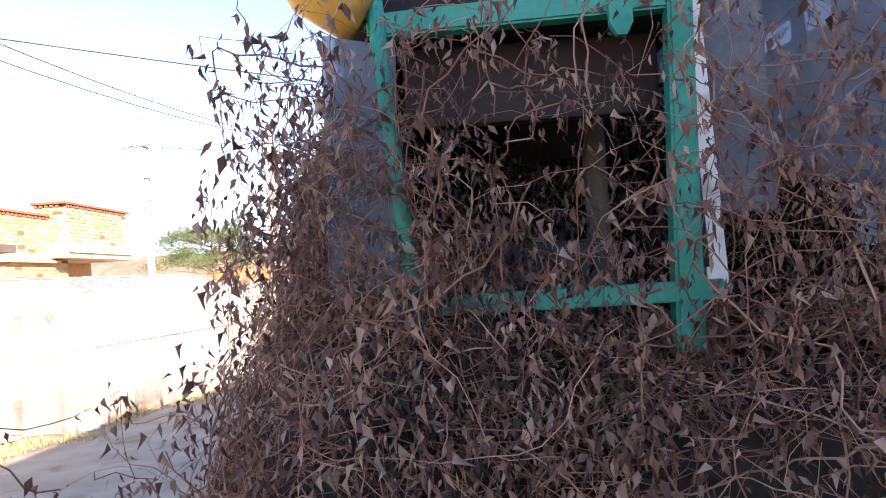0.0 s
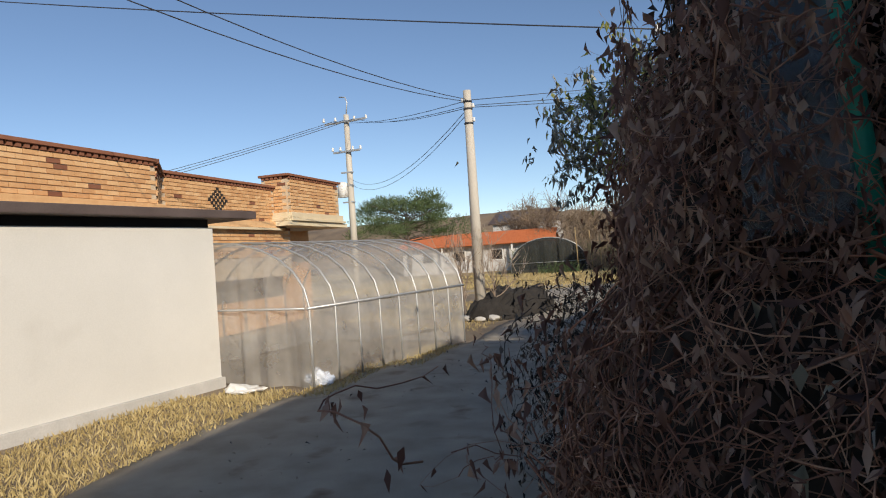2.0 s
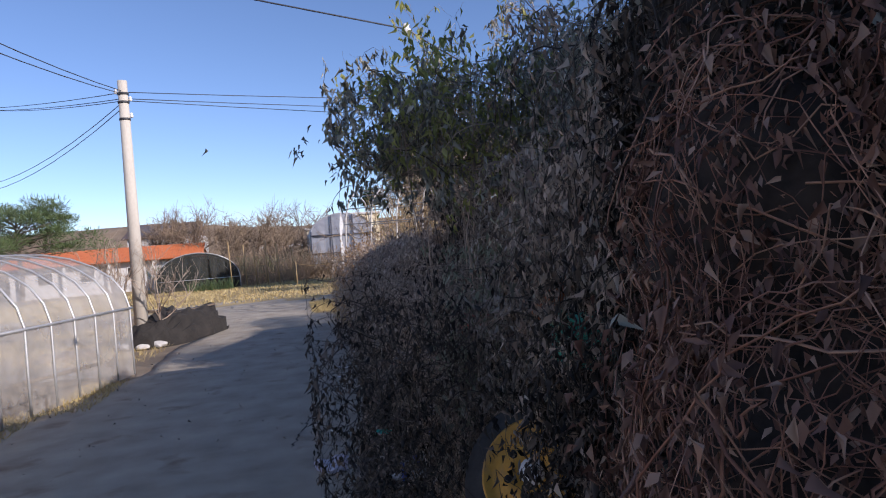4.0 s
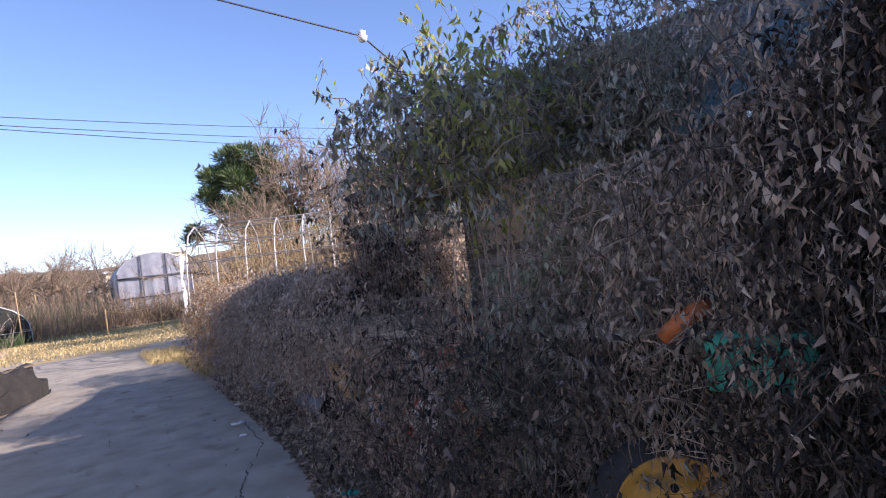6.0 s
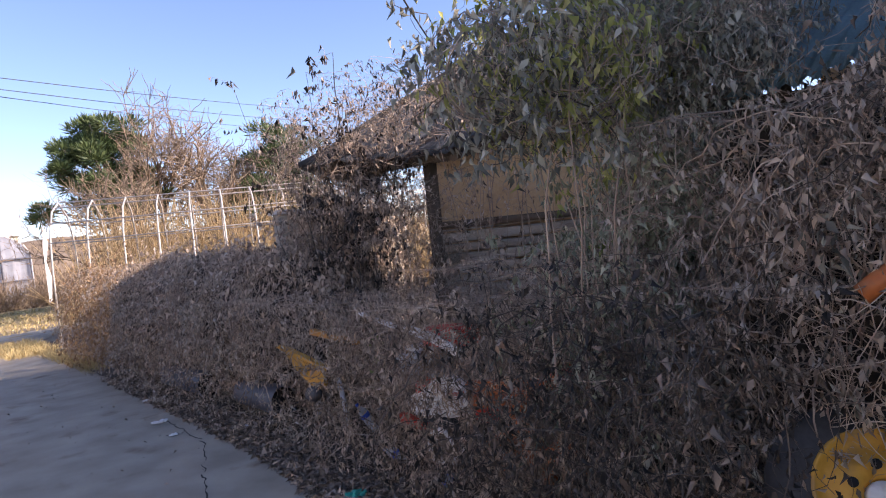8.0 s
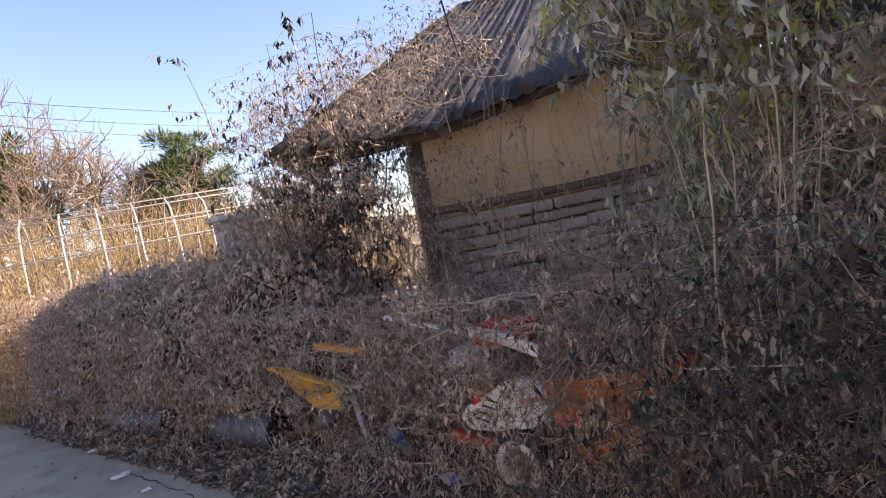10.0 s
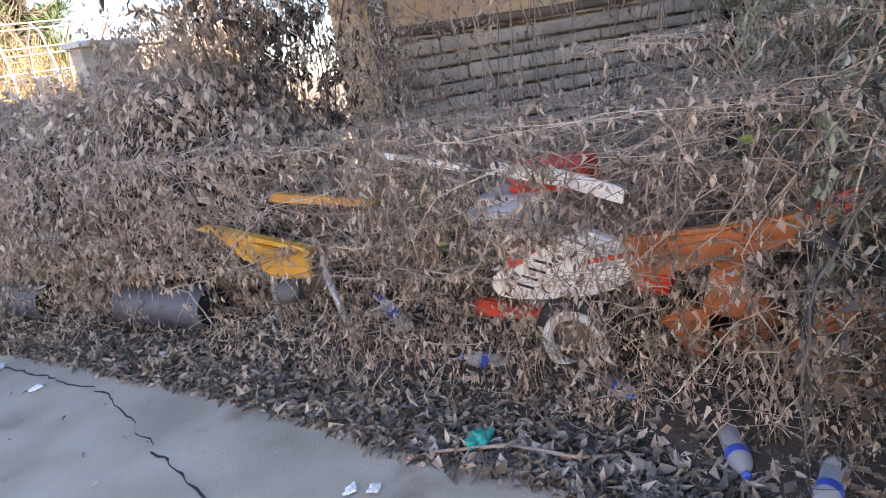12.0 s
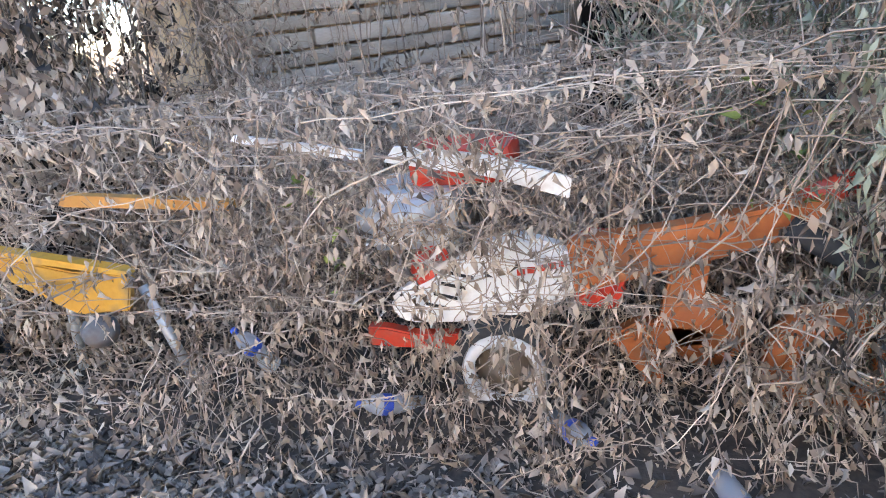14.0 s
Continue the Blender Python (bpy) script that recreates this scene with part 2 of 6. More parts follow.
def film_material(name, colour, alpha, rough=0.35):
    """Translucent plastic sheet: part see-through, part milky."""
    m = bpy.data.materials.new(name)
    m.use_nodes = True
    n, l = m.node_tree.nodes, m.node_tree.links
    b = n["Principled BSDF"]
    b.inputs["Roughness"].default_value = rough
    no, rp = n.new("ShaderNodeTexNoise"), n.new("ShaderNodeValToRGB")
    geo = n.new("ShaderNodeNewGeometry")
    no.inputs["Scale"].default_value, no.inputs["Detail"].default_value = 2.2, 6
    l.new(geo.outputs["Position"], no.inputs["Vector"])
    rp.color_ramp.elements[0].position, rp.color_ramp.elements[1].position = 0.3, 0.75
    rp.color_ramp.elements[0].color = (*[c * 0.8 for c in colour], 1)
    rp.color_ramp.elements[1].color = (*colour, 1)
    l.new(no.outputs[0], rp.inputs[0])
    l.new(rp.outputs[0], b.inputs["Base Color"])
    tl, tp = n.new("ShaderNodeBsdfTranslucent"), n.new("ShaderNodeBsdfTransparent")
    l.new(rp.outputs[0], tl.inputs[0])
    m1, m2 = n.new("ShaderNodeMixShader"), n.new("ShaderNodeMixShader")
    m1.inputs[0].default_value = 0.45
    l.new(b.outputs[0], m1.inputs[1])
    l.new(tl.outputs[0], m1.inputs[2])
    av = n.new("ShaderNodeMapRange")
    av.inputs[3].default_value, av.inputs[4].default_value = alpha - 0.15, alpha + 0.15
    l.new(no.outputs[0], av.inputs[0])
    l.new(av.outputs[0], m2.inputs[0])
    l.new(tp.outputs[0], m2.inputs[1])
    l.new(m1.outputs[0], m2.inputs[2])
    l.new(m2.outputs[0], n["Material Output"].inputs[0])
    return m


FILM = film_material("greenhouse_film", (0.9, 0.87, 0.8), 0.36, 0.2)
FILM_DARK = film_material("dark_shade_net", (0.06, 0.065, 0.06), 0.75, 0.8)


# ---- mesh tools ----
def mesh_of(name, verts, faces, mat, smooth=False):
    me = bpy.data.meshes.new(name)
    me.from_pydata(verts, [], faces)
    me.materials.append(mat)
    if smooth:
        me.shade_smooth()
    return me


def empty(name, label, category, group="", kind="", at=(0, 0, 0), rz=0.0):
    ob = tagged(new(name), label, category, group, kind)
    ob.matrix_world = pose(*at, 0, 0, rz)
    return ob


def part(name, bm, mat, parent=None, label=""):
    """Links a bmesh (or a mesh) as one mesh object under parent."""
    if isinstance(bm, bpy.types.Mesh):
        me = bm
    else:
        me = bpy.data.meshes.new(name)
        bmesh.ops.recalc_face_normals(bm, faces=bm.faces)
        bm.to_mesh(me)
        bm.free()
        me.materials.append(mat)
    ob = new(name, me)
    if parent is not None:
        ob.parent = parent
    if label:
        ob["label"] = label
    return ob


def box(sx, sy, sz, at=(0, 0, 0), rz=0.0, bevel=0.0, bm=None, m=None):
    """A box of that size whose base centre is at `at`."""
    own = bmesh.new()
    bmesh.ops.create_cube(own, size=1, matrix=(m or pose(*at, 0, 0, rz)) @ Matrix.Translation((0, 0, sz / 2)) @ Matrix.Diagonal((sx, sy, sz, 1)))
    if bevel:
        bmesh.ops.bevel(own, geom=own.edges[:], offset=bevel, segments=2, affect="EDGES", profile=0.6)
    if bm is None:
        return own
    me = bpy.data.meshes.new("t")
    own.to_mesh(me)
    own.free()
    bm.from_mesh(me)
    bpy.data.meshes.remove(me)
    return bm


def tube(points, radii, sides=8, bm=None, caps=True):
    """A tube along points, with a radius or one radius a point."""
    bm = bm or bmesh.new()
    pts = [Vector(p) for p in points]
    if not hasattr(radii, "__len__"):
        radii = [radii] * len(pts)
    rings = []
    for i, p in enumerate(pts):
        d = (pts[min(i + 1, len(pts) - 1)] - pts[max(i - 1, 0)]).normalized()
        a = d.orthogonal().normalized() if i == 0 else (rings_a - d * rings_a.dot(d)).normalized()
        rings_a = a
        b = d.cross(a)
        rings.append([bm.verts.new(p + (a * math.cos(k * math.tau / sides) + b * math.sin(k * math.tau / sides)) * radii[i]) for k in range(sides)])
    for r0, r1 in zip(rings, rings[1:]):
        for k in range(sides):
            f = bm.faces.new((r0[k], r0[(k + 1) % sides], r1[(k + 1) % sides], r1[k]))
            f.smooth = True
    if caps:
        bm.faces.new(rings[0][::-1])
        bm.faces.new(rings[-1])
    return bm


def lathe(profile, m, sides=20, bm=None, caps=True):
    """Turns (radius, height) pairs round m's z axis."""
    bm = bm or bmesh.new()
    rings = []
    for r, h in profile:
        rings.append([bm.verts.new(m @ Vector((r * math.cos(k * math.tau / sides), r * math.sin(k * math.tau / sides), h))) for k in range(sides)])
    for r0, r1 in zip(rings, rings[1:]):
        for k in range(sides):
            bm.faces.new((r0[k], r0[(k + 1) % sides], r1[(k + 1) % sides], r1[k])).smooth = True
    if caps:
        bm.faces.new(rings[0][::-1])
        bm.faces.new(rings[-1])
    return bm


def slab(outline, depth, m, bm=None, bevel=0.0):
    """A plate with an outline in its own x and y, `depth` thick along its z, at the pose m."""
    own = bmesh.new()
    f = own.faces.new([own.verts.new((x, y, 0)) for x, y in outline])
    e = bmesh.ops.extrude_face_region(own, geom=[f])
    bmesh.ops.translate(own, verts=[v for v in e["geom"] if isinstance(v, bmesh.types.BMVert)], vec=(0, 0, depth))
    if bevel:
        bmesh.ops.bevel(own, geom=own.edges[:], offset=bevel, segments=2, affect="EDGES")
    bmesh.ops.transform(own, matrix=m, verts=own.verts)
    if bm is None:
        return own
    me = bpy.data.meshes.new("t")
    own.to_mesh(me)
    own.free()
    bm.from_mesh(me)
    bpy.data.meshes.remove(me)
    return bm


# ---- plants ----
RNG = np.random.default_rng(7)
LEAF_V = np.array([(0, 0, 0), (0.32, 0.29, 0.24), (0.46, 0, -0.1), (0.44, -0.27, 0.16), (1, 0.05, -0.42)])
LEAF_F = [(0, 1, 2), (0, 2, 3), (1, 4, 2), (2, 4, 3)]
LITE_V = np.array([(0, 0, 0), (0.5, 0.3, 0.08), (0.5, -0.3, 0.08), (1, 0, -0.15)])
LITE_F = [(0, 1, 2), (1, 3, 2)]


def unit(a):
    return a / np.maximum(np.linalg.norm(a, axis=-1, keepdims=True), 1e-9)


def leaves_mesh(name, at, way, up, size, mat, lite=False, width=(0.25, 0.9)):
    """Small curled leaves: at each point, along `way`, with their upper side towards `up`."""
    tv, tf = (LITE_V, LITE_F) if lite else (LEAF_V, LEAF_F)
    n = len(at)
    u = unit(way)
    v = unit(np.cross(up, u) + 1e-6)
    w = np.cross(u, v)
    wd = RNG.uniform(*width, (n, 1, 1))
    curl = RNG.uniform(0.0, 1.5, (n, 1, 1))
    size = np.asarray(size).reshape(n, 1, 1)
    verts = at[:, None, :] + size * (tv[None, :, 0:1] * u[:, None] + tv[None, :, 1:2] * wd * v[:, None] + tv[None, :, 2:3] * curl * w[:, None])
    k = len(tv)
    faces = (np.arange(n)[:, None, None] * k + np.array(tf)[None]).reshape(-1, 3)
    me = bpy.data.meshes.new(name)
    me.vertices.add(n * k)
    me.vertices.foreach_set("co", verts.reshape(-1))
    me.loops.add(len(faces) * 3)
    me.loops.foreach_set("vertex_index", faces.reshape(-1))
    me.polygons.add(len(faces))
    me.polygons.foreach_set("loop_start", np.arange(len(faces)) * 3)
    me.update()
    me.validate()
    me.materials.append(mat)
    return me


def stems_mesh(name, paths, radii, mat):
    """Thin three-sided stems; paths: (n, k, 3), radii: (n,)."""
    n, k, _ = paths.shape
    d = unit(np.gradient(paths, axis=1))
    a = unit(np.cross(d, np.array([0.3, 0.5, 0.81])))
    b = np.cross(d, a)
    taper = np.linspace(1, 0.55, k)[None, :, None]
    r = np.asarray(radii).reshape(n, 1, 1) * taper
    ring = np.stack([paths + r * (a * math.cos(q) + b * math.sin(q)) for q in (0, math.tau / 3, 2 * math.tau / 3)], axis=2)
    i = np.arange(n)[:, None, None] * k * 3 + np.arange(k - 1)[None, :, None] * 3
    q = np.arange(3)[None, None, :]
    q2 = (q + 1) % 3
    faces = np.stack([i + q, i + q2, i + 3 + q2, i + 3 + q], axis=-1).reshape(-1, 4)
    me = bpy.data.meshes.new(name)
    me.vertices.add(n * k * 3)
    me.vertices.foreach_set("co", ring.reshape(-1))
    me.loops.add(len(faces) * 4)
    me.loops.foreach_set("vertex_index", faces.reshape(-1))
    me.polygons.add(len(faces))
    me.polygons.foreach_set("loop_start", np.arange(len(faces)) * 4)
    me.update()
    me.materials.append(mat)
    return me


def blob_points(blobs, n, inward=0.2, lumps=0.12):
    """Points near the outer surface of a union of ellipsoids (cx, cy, cz, rx, ry, rz), with their outward normals."""
    bl = np.array(blobs, float)
    area = (bl[:, 3] * bl[:, 4] + bl[:, 4] * bl[:, 5] + bl[:, 3] * bl[:, 5])
    pick = RNG.choice(len(bl), n * 2, p=area / area.sum())
    d = unit(RNG.normal(size=(n * 2, 3)))
    c, r = bl[pick, :3], bl[pick, 3:]
    lump = 1 + lumps * (np.sin(d[:, 0] * 7 + c[:, 1] * 3) * np.sin(d[:, 2] * 8 + c[:, 0]) + 0.6 * np.sin(d[:, 1] * 13 + d[:, 2] * 11))
    depth = 1 - np.abs(RNG.normal(0, inward, n * 2)) * RNG.choice([1, 1, -0.35], n * 2)
    p = c + d * r * (lump * depth)[:, None]
    keep = p[:, 2] > 0.02
    for b in bl:
        inside = (((p - b[:3]) / (b[3:] * 0.82)) ** 2).sum(1) < 1
        keep &= ~(inside & (np.abs(c - b[:3]).sum(1) > 1e-6))
    p, nn = p[keep], unit(d / r)[keep]
    return p[:n], nn[:n]


def clumped_points(blobs, n, inward=0.2, lumps=0.12, per=14, spread=0.05):
    """As blob_points, but most leaves gather in hanging clumps with gaps between them."""
    c, cn = blob_points(blobs, max(60, int(n * 0.72) // per), inward, lumps)
    k = RNG.integers(0, len(c), int(n * 0.72))
    wide = RNG.uniform(0.4, 1.5, (len(c), 1))[k] * spread
    p = c[k] + RNG.normal(0, 1, (len(k), 3)) * wide * np.array([1, 1, 1.7])
    q, qn = blob_points(blobs, n - len(k), inward * 1.3, lumps)
    p, nn = np.concatenate([p, q]), np.concatenate([cn[k], qn])
    keep = p[:, 2] > 0.02
    return p[keep], nn[keep]


def hanging(nn, droop=0.9):
    """Ways in which withered leaves hang: mostly down, a little outwards."""
    n = len(nn)
    return unit(nn * 0.35 + RNG.normal(0, 0.45, (n, 3)) + np.array([0, 0, -droop]))


def creeping(starts, steps, step, wander=0.5, fall=-0.25, pull=None):
    """Winding stems from their starts, (n, steps, 3)."""
    n = len(starts)
    d = unit(RNG.normal(size=(n, 3)))
    out = [starts]
    for k in range(steps - 1):
        d = unit(d + RNG.normal(0, wander, (n, 3)) + np.array([0, 0, fall]) * 0.3)
        nxt = out[-1] + d * step
        if pull is not None:
            nxt = pull(nxt)
        nxt[:, 2] = np.maximum(nxt[:, 2], 0.015)
        out.append(nxt)
    return np.stack(out, axis=1)


def to_surface(blobs, strength=0.6):
    bl = np.array(blobs, float)

    def pull(p):
        q = (p[:, None, :] - bl[None, :, :3]) / bl[None, :, 3:]
        rad = np.linalg.norm(q, axis=2)
        k = rad.argmin(1)
        c, r = bl[k, :3], rad[np.arange(len(p)), k][:, None]
        goal = c + (p - c) / np.maximum(r, 0.2)
        return p + (goal - p) * strength
    return pull


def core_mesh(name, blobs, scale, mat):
    """Lumpy closed forms inside the leaves, coloured near-black for a thicket's inner shade."""
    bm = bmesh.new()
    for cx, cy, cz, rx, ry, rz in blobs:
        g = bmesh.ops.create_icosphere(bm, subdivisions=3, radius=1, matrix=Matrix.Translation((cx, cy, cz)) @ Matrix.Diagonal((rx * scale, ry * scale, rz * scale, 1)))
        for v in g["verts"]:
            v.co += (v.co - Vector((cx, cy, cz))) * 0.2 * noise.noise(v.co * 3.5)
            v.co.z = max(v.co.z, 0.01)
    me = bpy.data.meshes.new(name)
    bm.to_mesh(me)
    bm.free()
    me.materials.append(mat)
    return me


def thicket(label, blobs, leaves, stems, leaf_mat, size=(0.03, 0.075), core=0.8, green=0, green_mat=None, inward=0.12, steps=12, step=0.09, stem_r=(0.0011, 0.0028), droop=0.9, lite=False, lumps=0.12, stem_mat=None, spread=0.05, runners=0):
    ob = empty("dead_vine_thicket", label, "vines", kind="stuff")
    p, nn = clumped_points(blobs, leaves, inward, lumps, 14, spread)
    part("leaves", leaves_mesh("leaves", p, hanging(nn, droop), nn + RNG.normal(0, 0.4, nn.shape), RNG.uniform(*size, len(p)) , leaf_mat, lite), None, ob)
    if green:
        p, nn = clumped_points(blobs, green, inward * 0.5, lumps, 10, spread)
        part("green_leaves", leaves_mesh("green_leaves", p, hanging(nn, droop), nn + RNG.normal(0, 0.4, nn.shape), RNG.uniform(size[0], size[1] * 1.1, len(p)), green_mat, lite), None, ob)
    if stems:
        p, nn = blob_points(blobs, stems, 0.05, lumps)
        part("stems", stems_mesh("stems", creeping(p, steps, step, 0.45, -0.2, to_surface(blobs)), RNG.uniform(*stem_r, len(p)) * RNG.choice([1, 1, 1, 1.8], len(p)), stem_mat or STEM), None, ob)
    if runners:
        p, nn = blob_points(blobs, runners, 0.02, lumps)
        p = p + nn * RNG.uniform(0.0, 0.07, (len(p), 1))
        part("runners", stems_mesh("runners", creeping(p, 18, 0.075, 0.22, -0.1, to_surface(blobs, 0.4)), RNG.uniform(0.0014, 0.0034, len(p)), stem_mat or STEM), None, ob)
    # solid dark forms stand in for the shade deep in the thicket
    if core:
        part("shade_core", core_mesh("shade_core", blobs, core, CORE), None, ob)
    for o in ob.children:
        o["kind"] = "stuff"
    return ob


# ---- ground and road ----
def noise2(x, y, k):
    return noise.noise(Vector((x * k, y * k, 3.3)))


def ground_height(x, y):
    """Flat lane, slightly uneven verges."""
    if -4 < x < 1.2 and y < 24:
        return -0.03
    far = max(0.0, math.hypot(x, y) - 10)
    return -0.03 + 0.05 * noise2(x, y, 0.4) * min(1, far / 8)


def build_ground():
    xs = sorted({*[round(-4 - 1.5 * 1.16 ** k, 2) for k in range(45)], *[round(-4 + 0.5 * k, 2) for k in range(25)], *[round(8 + 1.5 * 1.16 ** k, 2) for k in range(45)]})
    verts = [(x, y + 10, ground_height(x, y + 10)) for x in xs for y in xs]
    n = len(xs)
    faces = [(i * n + j, (i + 1) * n + j, (i + 1) * n + j + 1, i * n + j + 1) for i in range(n - 1) for j in range(n - 1)]
    ob = new("ground", mesh_of("ground", verts, faces, DIRT))
    tagged(ob, "bare dry earth beside the lane, reaching to the hills", "ground", kind="structure")


build_ground()

ROAD_LEFT = [(-3.2, -14), (-3.45, 2), (-3.85, 4.6), (-3.9, 6.2), (-3.35, 8.8), (-2.75, 10.6), (-2.85, 13), (-2.3, 16), (-3.2, 20), (-6, 22.3), (-16, 24.5)]
ROAD_RIGHT = [(0.9, -14), (0.5, 2), (0.3, 4.6), (0.28, 6.2), (0.3, 8.8), (0.35, 10.6), (0.4, 13), (0.3, 16), (0.35, 19.5), (1.5, 23.0), (6, 27)]


def build_road():
    bm = bmesh.new()
    rows = []
    for (a, b), (c, d) in zip(ROAD_LEFT, ROAD_RIGHT):
        rows.append((Vector((a, b, 0)), Vector((c, d, 0))))
    dense = []
    for (l0, r0), (l1, r1) in zip(rows, rows[1:]):
        for k in range(12):
            dense.append((l0.lerp(l1, k / 12), r0.lerp(r1, k / 12)))
    dense.append(rows[-1])
    grid = []
    for l, r in dense:
        line = []
        for k in range(15):
            p = l.lerp(r, k / 14)
            p.z = 0.008 * noise.noise(p * 0.8)
            if k in (0, 14):
                p.x += 0.07 * noise.noise(p * 2.3)
            line.append(bm.verts.new(p))
        grid.append(line)
    for a, b in zip(grid, grid[1:]):
        for k in range(14):
            bm.faces.new((a[k], a[k + 1], b[k + 1], b[k])).smooth = True
    edge = [e for e in bm.edges if e.is_boundary]
    g = bmesh.ops.extrude_edge_only(bm, edges=edge)
    bmesh.ops.translate(bm, verts=[v for v in g["geom"] if isinstance(v, bmesh.types.BMVert)], vec=(0, 0, -0.08))
    ob = part("road", bm, CONCRETE)
    tagged(ob, "cracked pale concrete village lane with dusty stains", "road", kind="structure")


build_road()


def grass_patch(label, spots, n, height, mat=STRAW, name="dry_grass", wide=0.006):
    """Blades over rectangles (x0, y0, x1, y1) given as spots."""
    a = np.array(spots, float)
    area = (a[:, 2] - a[:, 0]) * (a[:, 3] - a[:, 1])
    k = RNG.choice(len(a), n, p=area / area.sum())
    x = RNG.uniform(a[k, 0], a[k, 2])
    y = RNG.uniform(a[k, 1], a[k, 3])
    at = np.stack([x, y, np.full(n, -0.03)], 1)
    way = np.stack([RNG.normal(0, 0.55, n), RNG.normal(0, 0.55, n), np.ones(n)], 1)
    up = RNG.normal(size=(n, 3))
    size = RNG.uniform(0.3, 1, n) * height
    me = leaves_mesh(name, at, way, up, size, mat, True, (wide / height * 2, wide / height * 5))
    return tagged(new(name, me), label, "grass", kind="stuff")


grass_patch("trampled yellow winter grass along the shed wall", [(-5.3, 3.0, -3.75, 6.6), (-4.8, 6.4, -3.9, 6.95), (-5.5, 1.5, -3.4, 3.2)], 16000, 0.09)
grass_patch("dry weeds and straw at the foot of the film greenhouse", [(-3.75, 6.6, -3.35, 8.6), (-3.4, 8.4, -2.9, 10.2)], 3500, 0.1)
grass_patch("straw-coloured stubble on the field beyond the lane", [(-14, 24.5, 6, 40)], 22000, 0.16, wide=0.02)
grass_patch("dry grass at the end of the overgrown hedge", [(-0.3, 17.5, 0.6, 21), (0.2, 13.5, 0.5, 18)], 4500, 0.25)
grass_patch("dry grass by the utility pole", [(-5.5, 12, -3.0, 14.5), (-7, 14, -3.5, 19)], 6000, 0.14)
field = new("field", mesh_of("field", [(-60, 23.2, 0.0), (-6, 22.6, 0.0), (1.5, 23.6, 0.0), (30, 32, 0.0), (60, 70, 0.0), (-60, 70, 0.0)], [(0, 1, 2, 3, 4, 5)], FIELD))
tagged(field, "stubble field of yellow-brown winter soil", "field", kind="structure")


# ---- shed on the far side of the lane ----
def wall_frame(a, b):
    """Pose with x along a-b, z up, origin at a."""
    return pose(a[0], a[1], 0, 0, 0, math.degrees(math.atan2(b[1] - a[1], b[0] - a[0])))


def build_shed():
    shed = empty("shed", "low grey-plastered shed with a brown flat roof edge", "shed")
    m = wall_frame((-6.45, -1.4), (-5.1, 7.2))
    length = math.hypot(1.35, 8.6)
    part("wall", box(length, 0.2, 1.86, bm=None, m=m @ pose(length / 2, 0.1, 0.1)), PLASTER, shed, "smooth pale grey cement plaster")
    part("end_wall", box(0.2, 4.0, 1.86, m=m @ pose(length - 0.1, 2.205, 0.1)), PLASTER, shed)
    part("base", box(length + 0.06, 0.26, 0.17, m=m @ pose(length / 2, 0.09, -0.07), bevel=0.01), CEMENT, shed, "pale cement footing")
    # near-black strip painted in for the shade below the roof edge
    part("eaves_shade_strip", box(length - 0.04, 0.18, 0.10, m=m @ pose(length / 2, 0.14, 1.962)), DARK, shed, "near-black strip standing in for the shade under the roof")
    part("roof", box(length + 0.8, 4.6, 0.1, m=m @ pose(length / 2 + 0.18, 2.1, 2.064), bevel=0.012), ROOF_EDGE, shed, "brown sheet-metal roof edge")


build_shed()


# ---- brick house ----
BRICK_ME = {}


def brick_mesh(mat, sx=0.2, sz=0.058, sy=0.1):
    key = (mat.name, sx, sz, sy)
    if key not in BRICK_ME:
        bm = box(sx, sy, sz, (0, 0, -sz / 2))
        me = bpy.data.meshes.new("brick")
        bm.to_mesh(me)
        bm.free()
        me.materials.append(mat)
        BRICK_ME[key] = me
    return BRICK_ME[key]


HOUSE_DENTILS = []
HOUSE_BRICKS = []      # laid at the end of the file


def brick_panel(parent, a, b, z0, z1, thick=0.24, bricks=True):
    """A parapet panel: mortar core with courses of bricks on its face; the face is to the right of a-b."""
    m = wall_frame(a, b)
    length = math.hypot(b[0] - a[0], b[1] - a[1])
    core = part("wall", box(length, thick, z1 - z0, m=m @ pose(length / 2, thick / 2, z0)), MORTAR, parent, "mortar-backed brick wall")
    if bricks:
        HOUSE_BRICKS.append((core, m, length, z0, z1))
    return core


